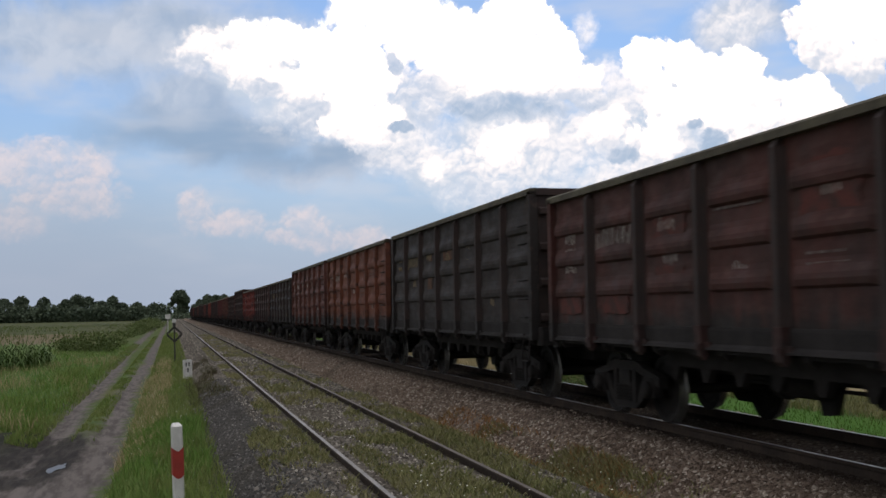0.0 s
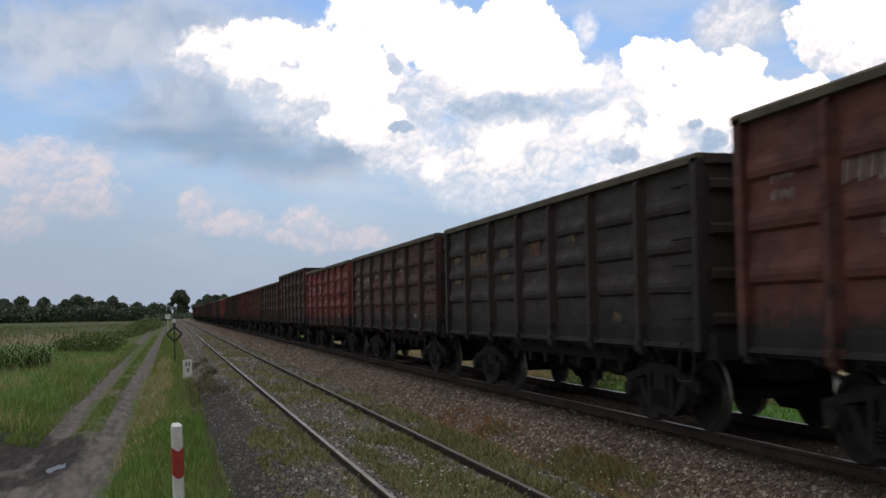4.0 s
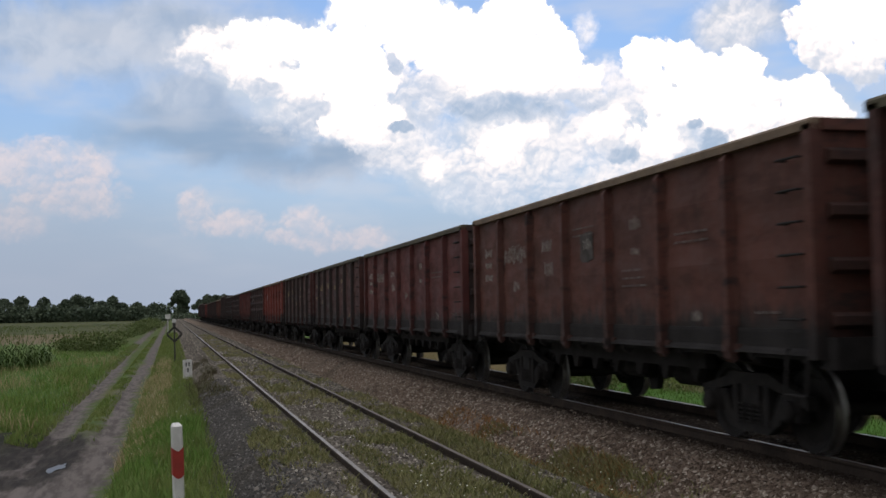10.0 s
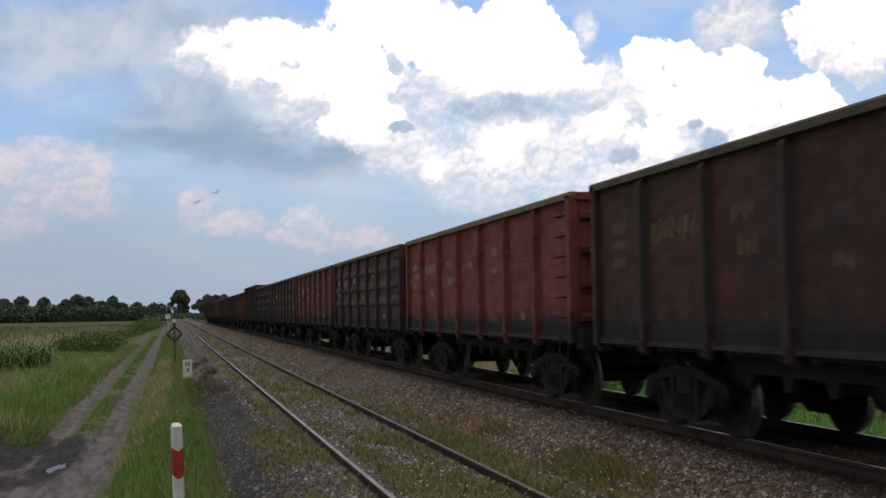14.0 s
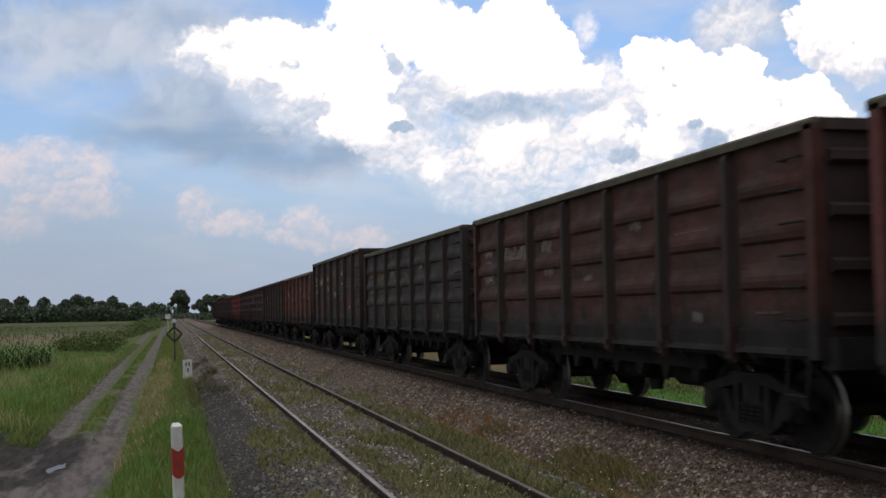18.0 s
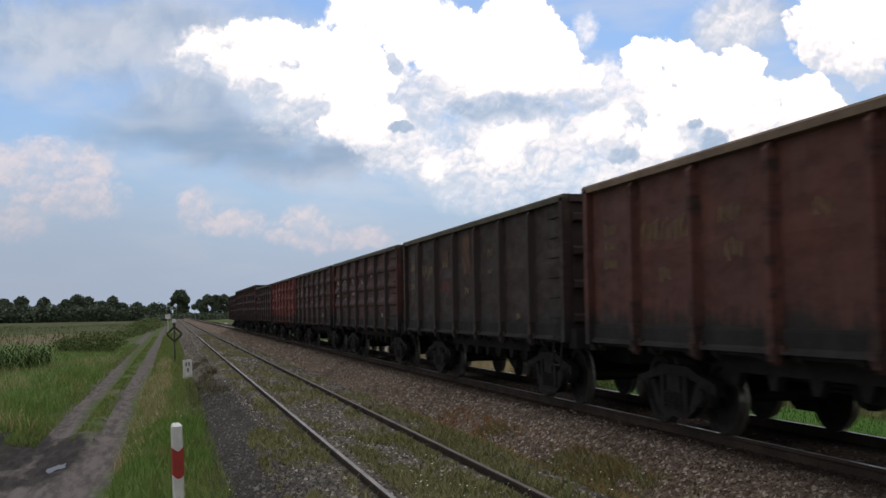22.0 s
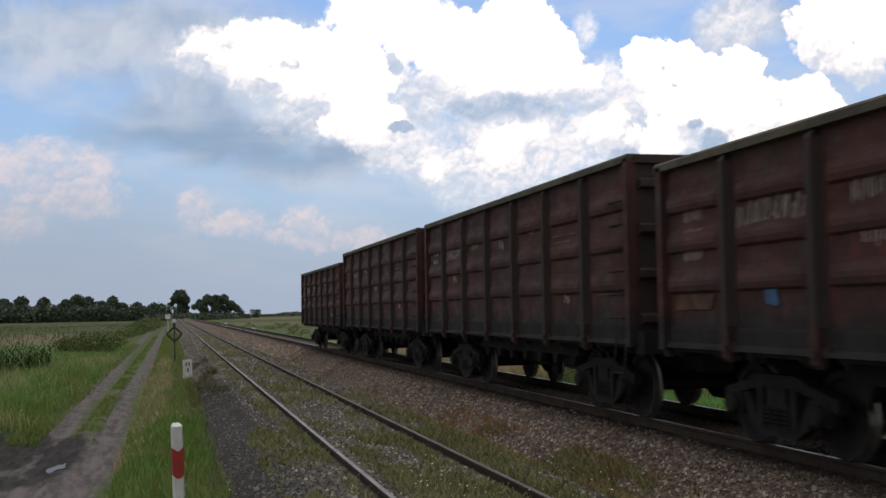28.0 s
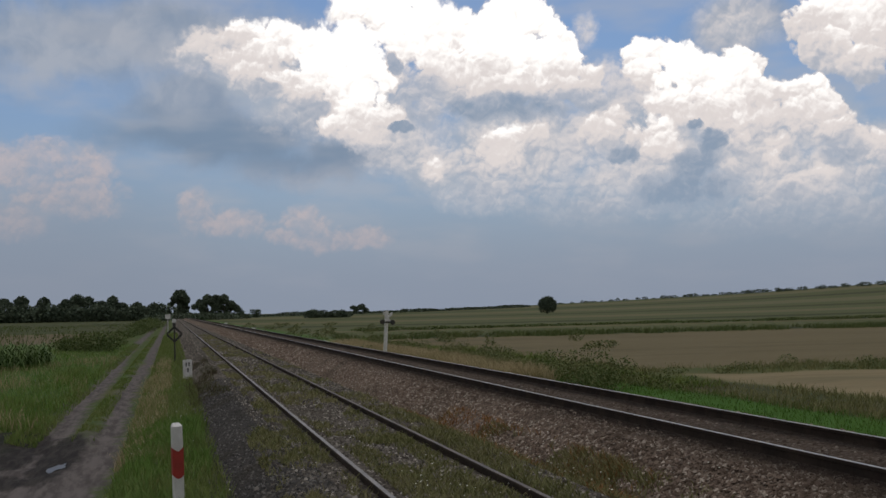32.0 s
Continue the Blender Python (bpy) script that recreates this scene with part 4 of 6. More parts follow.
@lru_cache(None)
def stencil_mesh(seed, count, height, slant, yellow):
    """A line of lettering that nobody can read: plain upright bars."""
    r = random.Random(seed)
    s = Shape()
    for i in range(count * 2):
        y = (i // 2 - (count - 1) / 2) * height * 0.62 + (i % 2) * height * 0.26
        w = height * r.uniform(0.04, 0.065) / 2
        h = height * r.uniform(0.25, 0.5)
        z = r.uniform(-0.12, 0.12) * height
        s.prism([(y - w - slant * h, z - h), (y + w - slant * h, z - h), (y + w + slant * h, z + h), (y - w + slant * h, z + h)], -0.003, 0.003, "x")
    return s.mesh("lettering", YELLOW_STENCIL if yellow else STENCIL)


@lru_cache(None)
def text_mesh(seed, rows, width):
    """Lines of small print that nobody can read: rows of short dashes."""
    r = random.Random(seed)
    s = Shape()
    for k in range(rows):
        y, z = -width / 2, -0.11 * k
        while y < width / 2 - r.uniform(0, 0.3) * width:
            d = r.uniform(0.03, 0.09)
            s.prism([(y, z - 0.014), (y + d, z - 0.014), (y + d, z + 0.014), (y, z + 0.014)], -0.003, 0.003, "x")
            y += d + r.uniform(0.04, 0.09)
    return s.mesh("lettering", FADED_STENCIL)


WAGONS, WHEELSETS = [], {-1: [], 1: []}
LOW, TALL = 3.52, 3.80
# from the tail of the train to its head: paint, height, sides, pale chord, lettering, patches (bay from the tail, height, width, height, material)
TRAIN = [
    ("maroon", LOW, "ribbed", 0, 0, "", []),
    ("umber", TALL, "ribbed", 0, 0, "", [(1, 2.5, 1.0, 0.35, "grey_patch")]),
    ("umber", TALL, "ribbed", 0, 0, "", [(1, 2.2, 0.8, 0.5, "red_lead_patch")]),
    ("umber", LOW, "ribbed", 0, 0, "", [(2, 2.2, 0.9, 0.4, "red_lead_patch"), (1, 1.75, 0.3, 0.22, "blue_mark"), (0, 1.7, 1.1, 0.2, "orange_primer_patch")]),
    ("red", LOW, "ribbed", 0, 0, "", []),
    ("maroon", LOW, "ribbed", 0, 0, "", [(2, 2.0, 1.0, 0.5, "red_lead_patch")]),
    ("umber", LOW, "ribbed", 0, 0, "", [(0, 2.7, 0.9, 0.4, "red_lead_patch"), (2, 2.4, 0.8, 0.6, "red_lead_patch"), (3, 1.9, 1.2, 0.6, "red_lead_patch")]),
    ("black", LOW, "smooth", 0, 1, "", [(0, 2.6, 0.6, 1.2, "grey_patch"), (2, 2.9, 0.5, 0.3, "orange_primer_patch"), (3, 2.8, 0.7, 1.0, "orange_primer_patch"), (2, 2.2, 0.9, 0.3, "red_lead_patch")]),
    ("brown", LOW, "smooth", 1, 1, "", []),
    ("black", TALL, "smooth", 0, 0, "", [(1, 2.9, 0.9, 0.35, "orange_primer_patch"), (2, 3.0, 0.5, 0.4, "orange_primer_patch"), (3, 2.9, 0.5, 1.0, "orange_primer_patch"),
                                         (1, 1.9, 1.5, 0.45, "red_lead_patch"), (5, 2.0, 1.3, 0.7, "red_lead_patch"), (0, 2.9, 0.6, 0.5, "orange_primer_patch")]),
    ("charcoal", LOW, "ribbed", 0, 1, "", [(1, 2.6, 0.7, 0.4, "orange_primer_patch"), (2, 2.6, 0.8, 0.4, "grey_patch"), (4, 2.6, 0.8, 0.5, "grey_patch")]),
    ("umber", LOW, "ribbed", 0, 0, "", [(0, 2.4, 0.9, 0.6, "grey_patch")]),
    ("mauve", LOW, "seam", 0, 0, "", []),
    ("maroon", LOW, "ribbed", 0, 0, "", [(0, 2.4, 0.8, 0.3, "grey_patch")]),
    ("vermilion", LOW, "smooth", 1, 0, "", []),
    ("umber", LOW, "smooth", 0, 1, "", []),
    ("maroon", LOW, "smooth", 0, 1, "", [(1, 2.0, 0.5, 0.6, "grey_patch")]),
    ("oxblood", LOW, "seam", 0, 0, "", []),
    ("brown", LOW, "seam", 1, 0, "", [(3, 2.6, 0.6, 0.5, "grey_patch")]),
    ("umber", LOW, "ribbed", 0, 0, "", [(1, 2.6, 0.7, 0.3, "orange_primer_patch")]),
    ("umber", TALL, "ribbed", 0, 1, "", [(0, 2.8, 0.8, 0.4, "orange_primer_patch"), (1, 2.4, 0.9, 0.4, "orange_primer_patch"), (3, 2.0, 1.2, 0.8, "red_lead_patch"), (4, 1.6, 1.4, 0.12, "grey_patch")]),
    ("red", LOW, "ribbed", 0, 0, "", []),
    ("maroon", LOW, "ribbed", 0, 0, "", [(0, 2.3, 0.9, 0.3, "grey_patch"), (1, 1.9, 1.1, 0.4, "red_lead_patch"), (2, 2.5, 0.8, 0.5, "red_lead_patch")]),
    ("charcoal", LOW, "ribbed", 0, 1, "", [(1, 2.5, 0.8, 0.5, "orange_primer_patch"), (3, 2.6, 0.7, 0.5, "orange_primer_patch")]),
    ("rust", TALL, "ribbed", 0, 0, "", []),
    ("ochre", TALL, "ribbed", 0, 0, "", []),
    ("charcoal", TALL, "ribbed", 0, 1, "", [(2, 3.0, 0.5, 0.3, "orange_primer_patch"), (3, 3.0, 1.0, 0.4, "orange_primer_patch"), (2, 2.2, 0.6, 0.6, "orange_primer_patch")]),
    ("umber", LOW, "ribbed", 0, 0, "", [(1, 1.7, 1.1, 0.3, "red_lead_patch"), (2, 2.6, 1.1, 0.6, "red_lead_patch"), (4, 2.8, 1.2, 0.8, "red_lead_patch"), (2, 2.0, 1.0, 0.4, "red_lead_patch"), (0, 1.8, 1.0, 0.5, "red_lead_patch")]),
]
TONE = {"charcoal": "charcoal grey", "black": "sooty brown-black", "umber": "dark umber brown", "brown": "dull brown", "mauve": "faded red-brown", "maroon": "dark maroon",
        "oxblood": "oxblood red", "vermilion": "orange-red", "rust": "rust-red", "ochre": "orange rusty", "red": "red-painted"}
FACE = {"ribbed": "pressed ribbed sides", "seam": "seamed flat sides", "smooth": "smooth flat sides"}


def wagon(index, paint, height, style, pale, yellow, patches):
    base = plain_meshes()
    size = "tall" if height > 3.6 else "open-top"
    w = tagged(new("gondola_wagon"), f"{TONE[paint]} {size} coal wagon with {FACE[style]} on rails", "freight wagon", "wagons of the coal train")
    w.empty_display_size = 0.5
    half = BODY / 2
    face = 0.024 if style == "ribbed" else 0.02
    for side in (-1, 1):
        turn = 0 if side < 0 else 180
        for k in range(BAYS):
            y = -half + BAY * (k + 0.5)
            part("side_panel", panel_mesh(height, style, paint), w, pose(side * SIDE, y, 0, 0, 0, turn))
            part("floor_hatch", base["floor_hatch"], w, pose(side * 0.78, y, 0, 0, 0, turn), "sooty floor hatch")
        for k in range(1, BAYS):
            part("side_post", post_mesh(height, paint), w, pose(side * SIDE, -half + BAY * k, 0, 0, 0, turn), "side post with a sooty foot")
        for e in (-1, 1):
            c = corner_mesh(height, paint)
            part("corner_post", c, w, pose(side * SIDE, e * (half - 0.1), 0, 0, 0, turn))
        part("top_chord", chord_mesh(height, pale), w, pose(side * SIDE, 0, 0, 0, 0, turn), "dusty top chord, paler as if lit from above")
        part("hatch_beam", base["hatch_beam"], w, pose(side * 0.95, 0, 0, 0, 0, turn))
        part("side_sill", base["side_sill"], w, pose(side * (SIDE + 0.02), 0, 0, 0, 0, turn), "sooty side sill")
    for e in (-1, 1):
        turn = 0 if e > 0 else 180
        wall, rib, upright, beam = end_meshes(height, paint)
        end = part("end_wall", wall, w, pose(0, e * (half - 0.04), 0, 0, 0, turn))
        for k in range(4):
            part("stiffener", rib, end, pose(0, 0, 1.4 + k * (height - 1.65) / 3.4))
        for q in (-0.8, 0.8):
            part("upright", upright, end, pose(q, 0.003, 0))
        part("end_beam", beam, end)
        part("end_sill", base["end_sill"], w, pose(0, e * (half - 0.02), 0, 0, 0, turn))
        part("coupler", base["coupler"], w, pose(0, e * (half + 0.02), 1.06, 0, 0, turn), "cast-steel coupler")
        part("ladder", base["ladder"], w, pose(e * -1.12, e * (half + 0.2), 1.3, 0, 0, turn + 180))
        b = part("bogie", base["bogie"], w, pose(0, e * 4.325, 0), "oily cast-steel bogie")
        for side in (-1, 1):
            turn = 0 if side < 0 else 180
            part("side_frame", base["side_frame"], b, pose(side * 1.02, 0, 0, 0, 0, turn))
            tagged(part("spring_set", base["spring_set"], b, pose(side * 1.04, 0, 0)), kind="stuff")
        for q in (-1, 1):
            WHEELSETS[q].append(part("wheelset", base["wheelset"], b, pose(0, q * 0.925, 0.4785), "steel wheels with a polished tread"))
    for side in (-1, 1):
        turn, y = (0, -half + 0.42) if side < 0 else (180, half - 0.42)
        part("stirrup", base["stirrup"], w, pose(side * SIDE, y, 0, 0, 0, turn))
        for k in range(6):
            part("step", base["step"], w, pose(side * SIDE, y, 1.5 + 0.33 * k, 0, 0, turn), "bent iron step")
    part("floor", base["floor"], w)
    part("underframe", base["underframe"], w)
    part("air_tank", base["air_tank"], w, pose(-0.45, -1.6, 0, 0, 0, 90))
    part("brake_cylinder", base["brake_cylinder"], w, pose(-0.5, 0.3, 0.74))
    part("brake_lever", base["brake_lever"], w, pose(-0.35, 0.0, 0.36))
    part("brake_lever", base["brake_lever"], w, pose(0.35, 1.3, 0.42))
    # lettering on the bays next to the tail
    x = -SIDE - face
    r = random.Random(index)
    y0 = half - BAY * 1.5
    tagged(part("lettering", stencil_mesh(index % 6, 8, 0.32, 0.18, yellow), w, pose(x, y0, height - 0.86, 0, 0, 180), "faded stencilled wagon lettering"), kind="stuff")
    tagged(part("lettering", stencil_mesh(20 + index % 5, 4, 0.2, 0.0, yellow), w, pose(x, half - BAY * 0.5, height - 0.75, 0, 0, 180)), kind="stuff")
    tagged(part("lettering", stencil_mesh(30 + index % 5, 5, 0.17, 0.0, yellow), w, pose(x, half - BAY * 0.5, height - 1.25, 0, 0, 180)), kind="stuff")
    tagged(part("lettering", stencil_mesh(40 + index % 5, 4, 0.22, 0.0, yellow), w, pose(x, half - BAY * 2.45, height - 0.8, 0, 0, 180)), kind="stuff")
    tagged(part("lettering", stencil_mesh(50 + index % 5, 3, 0.2, 0.0, yellow), w, pose(x, half - BAY * (3.5 if index % 2 else 1.5), height - 1.45, 0, 0, 180)), kind="stuff")
    for bay, down, count, size in ((3.5, 0.9, 3, 0.2), (4.5, 0.72, 3, 0.2), (5.5, 2.0, 3, 0.15), (4.5, 1.1, 4, 0.12))[index % 2:]:
        tagged(part("lettering", stencil_mesh(80 + index % 3, count, size, 0.0, yellow), w, pose(x, half - BAY * bay, height - down, 0, 0, 180)), kind="stuff")
    if index % 3 != 1:
        tagged(part("lettering", stencil_mesh(60 + index % 4, 6, 0.13, 0.0, yellow), w, pose(x, half - BAY * 0.5, height - 0.98, 0, 0, 180)), kind="stuff")
        tagged(part("lettering", stencil_mesh(70 + index % 4, 3, 0.26, 0.0, yellow), w, pose(x, half - BAY * 2.5, height - 1.2, 0, 0, 180)), kind="stuff")
    for bay, down, rows, wide in ((3.5, 0.62, 2, 1.2), (4.5, 1.35, 3, 0.9), (5.5, 0.95, 2, 1.1), (6.45, 1.95, 1, 0.6))[4 if yellow else index % 3:]:
        tagged(part("lettering", text_mesh(index % 7, rows, wide), w, pose(x, half - BAY * bay, height - down, 0, 0, 180)), kind="stuff")
    for bay, z, pw, ph, name in patches:
        part("paint_patch", patch_mesh(pw, ph, name), w, pose(x + 0.004, half - BAY * (bay + 0.5), z, 0, 0, 180), "patch of old primer")
    WAGONS.append(w)


for i, (paint, height, style, pale, yellow, _, patches) in enumerate(TRAIN):
    wagon(i, paint, height, style, pale, yellow, patches)

# ---- signs and posts ----
def red_white_post():
    z = float(ground_height(0.09, 14.7))
    p = thing("marker_post", None, "white square post with a red band, standing in grass", "marker post", m=pose(0.09, 14.7, z, 0, -1.6, 8))
    w = 0.066
    part("post_foot", Shape().box(-w, w, -w, w, -0.3, 0.6, 0.018).mesh("post_foot", WHITE_PAINT), p)
    v = w + 0.003
    band = [(-v, 0.46), (-v * 0.5, 0.425), (0.0, 0.41), (v * 0.5, 0.425), (v, 0.46), (v, 0.80), (v * 0.5, 0.77), (0.0, 0.75), (-v * 0.5, 0.77), (-v, 0.80)]
    part("red_band", Shape().prism(band, -v, v, "y").mesh("red_band", RED_PAINT), p, None, "weathered red painted band")
    s = Shape().box(-w, w, -w, w, 0.6, 1.06, 0.018)
    s.add([(-w, -w, 1.06), (w, -w, 1.06), (w, w, 1.06), (-w, w, 1.06), (-w * 0.6, w * 0.6, 1.10), (w * 0.6, w * 0.6, 1.10)], [(0, 1, 5, 4), (1, 2, 5), (2, 3, 4, 5), (3, 0, 4)])
    part("post_head", s.mesh("post_head", WHITE_PAINT), p)


def distance_stone(x, y, w, h, bars=True, lean=-1.5):
    z = float(ground_height(x, y))
    s = thing("distance_stone", None, "white painted distance stone beside the track", "distance stone", "distance stones", m=pose(x, y, z, 0, lean, 5))
    b = Shape().box(-w / 2, w / 2, -0.07, 0.07, -0.2, h, 0.02)
    b.prism([(-w / 2, h), (w / 2, h), (w * 0.42, h + 0.04), (-w * 0.42, h + 0.04)], -0.06, 0.06, "y")
    part("stone", b.mesh("stone", WHITE_PAINT), s)
    if bars:
        m = Shape().box(-0.075, -0.03, -0.078, -0.068, h - 0.2, h - 0.06).box(0.03, 0.075, -0.078, -0.068, h - 0.2, h - 0.06)
        m.box(-0.02, 0.03, -0.078, -0.068, h - 0.42, h - 0.27)
        part("black_marks", m.mesh("black_marks", BLACK_PAINT), s, None, "worn black painted marks")


def diamond_sign():
    x, y = 0.19, 60.0
    z = float(ground_height(x, y))
    s = thing("diamond_sign", None, "open diamond-shaped black track sign on a thin post", "railway sign", m=pose(x, y, z, 0, -1.2, 0))
    part("post", Shape().rod((0, 0, -0.2), (0, 0, 2.05), 0.045, 0.035, 8).mesh("post", BLACK_PAINT), s)
    c, r = 1.42, 0.38
    for k in range(4):
        a, b = math.radians(90 * k), math.radians(90 * k + 90)
        p, q = Vector((r * math.cos(a), -0.05, c + r * math.sin(a))), Vector((r * math.cos(b), -0.05, c + r * math.sin(b)))
        d = (q - p).normalized()
        n = Vector((-d.z, 0, d.x)) * 0.055
        o = [(v.x, v.z) for v in (p - n * 0.9, q - n * 0.9, q + n * 0.9, p + n * 0.9)]
        part("board_side", Shape().prism(o, -0.07, -0.04, "y").mesh("board_side", BLACK_PAINT), s)
    part("cap", Shape().rod((0, 0, 1.86), (0, 0, 2.0), 0.09, 0.07, 12).mesh("cap", BLACK_PAINT), s)
    part("lamp_disc", Shape().rod((0, 0.03, 2.1), (0, -0.03, 2.1), 0.11, 0.11, 16).mesh("lamp_disc", WHITE_PAINT), s, None, "small white disc")


def crossing_signal():
    x, y = 12.0, 64.7
    z = float(ground_height(x, y))
    s = thing("crossing_signal", None, "white level-crossing post with a cross and two lamp shields", "crossing signal", m=pose(x, y, z, 0, 3.2, 14))
    h = 1.68 - z
    part("post", Shape().rod((0, 0, -0.2), (0, 0, h), 0.115, 0.105, 12).mesh("post", WHITE_PAINT), s)
    for a in (48, -48):
        d = Vector((math.cos(math.radians(a)), 0, math.sin(math.radians(a))))
        n = Vector((-d.z, 0, d.x)) * 0.06
        c = Vector((0, 0, h - 0.42))
        o = [(v.x, v.z) for v in (c - d * 0.42 - n, c + d * 0.42 - n, c + d * 0.42 + n, c - d * 0.42 + n)]
        dy = 0.0 if a > 0 else 0.03
        part("cross_arm", Shape().prism(o, -0.175 + dy, -0.15 + dy, "y").mesh("cross_arm", WHITE_PAINT), s)
    part("lamp_bracket", Shape().box(-0.42, 0.42, -0.16, -0.11, h - 0.72, h - 0.62).mesh("lamp_bracket", BLACK_PAINT), s)
    for q in (-1, 1):
        b = part("lamp_shield", Shape().rod((q * 0.32, -0.15, h - 0.66), (q * 0.32, -0.19, h - 0.66), 0.15, 0.15, 20).mesh("lamp_shield", BLACK_PAINT), s, None, "round black lamp shield")
        part("lamp", Shape().rod((q * 0.32, -0.19, h - 0.66), (q * 0.32, -0.3, h - 0.66), 0.1, 0.11, 14).mesh("lamp", BLACK_PAINT), b)


def far_plate():
    x, y = -0.35, 128.0
    z = float(ground_height(x, y))
    s = thing("speed_board", None, "small white board on a post far along the track", "railway sign", m=pose(x, y, z))
    part("post", Shape().rod((0, 0, -0.2), (0, 0, 2.3), 0.05, 0.05, 8).mesh("post", GREY_POST), s)
    part("board", Shape().box(-0.28, 0.28, -0.08, -0.05, 2.1, 2.6).mesh("board", WHITE_PAINT), s)


red_white_post()
distance_stone(0.6, 43.6, 0.33, 0.66)
distance_stone(10.7, 72.0, 0.5, 0.5, False)
distance_stone(10.8, 155.0, 0.6, 0.75, False)
distance_stone(10.8, 235.0, 0.6, 0.85, False)
diamond_sign()
crossing_signal()
far_plate()


# ---- plants ----
def blades(x, y, h, width, lean, name, material, label, category, z=None):
    """Grass blades at the places x, y: each a bent strip that ends in a point."""
    n = len(x)
    z = ground_height(x, y) - 0.02 if z is None else z
    a = rng.uniform(0, 2 * np.pi, n)
    dx, dy = np.cos(a) * width, np.sin(a) * width
    b = rng.uniform(0, 2 * np.pi, n)
    s = lean * h * rng.uniform(0.3, 1.0, n)
    lx, ly = np.cos(b) * s, np.sin(b) * s
    v = np.empty((n, 5, 3), np.float32)
    v[:, 0] = np.stack([x - dx, y - dy, z], 1)
    v[:, 1] = np.stack([x + dx, y + dy, z], 1)
    v[:, 2] = np.stack([x + dx * 0.8 + lx * 0.35, y + dy * 0.8 + ly * 0.35, z + h * 0.6], 1)
    v[:, 3] = np.stack([x - dx * 0.8 + lx * 0.35, y - dy * 0.8 + ly * 0.35, z + h * 0.6], 1)
    v[:, 4] = np.stack([x + lx, y + ly, z + h], 1)
    k = np.arange(n)[:, None] * 5
    f = np.concatenate([k + [0, 1, 2], k + [0, 2, 3], k + [3, 2, 4]], 0)
    return thing(name, sheet(name, v.reshape(-1, 3), f, material), label, category, kind="stuff")


LATTICE = rng.uniform(-1, 1, (512, 512))


def drift_noise(x, y):
    """Smooth value noise on a lattice."""
    i, j = np.floor(x).astype(int), np.floor(y).astype(int)
    u, v = x - i, y - j
    u, v = u * u * (3 - 2 * u), v * v * (3 - 2 * v)
    g = [[LATTICE[(i + a) % 512, (j + b) % 512] for b in (0, 1)] for a in (0, 1)]
    return (g[0][0] * (1 - u) + g[1][0] * u) * (1 - v) + (g[0][1] * (1 - u) + g[1][1] * u) * v


def clumped(n, x0, x1, y0, y1, size, keep, power=1.0):
    """Random places, denser near the camera, kept where a slow noise is high; the clumps run along the line."""
    out = []
    while sum(len(o[0]) for o in out) < n:
        x = rng.uniform(x0, x1, n)
        y = y0 + (y1 - y0) * rng.uniform(0, 1, n) ** power
        v = drift_noise(x / size * 1.6 + 40, y / size * 0.45) + 0.6 * drift_noise(x / size * 4.0, y / size * 1.5 + 90)
        ok = v + rng.uniform(-0.4, 0.4, n) > keep
        out.append((x[ok], y[ok]))
    return np.concatenate([o[0] for o in out])[:n], np.concatenate([o[1] for o in out])[:n]


def tall(n, lo, hi):
    return lo + (hi - lo) * rng.uniform(0, 1, n) ** 1.6


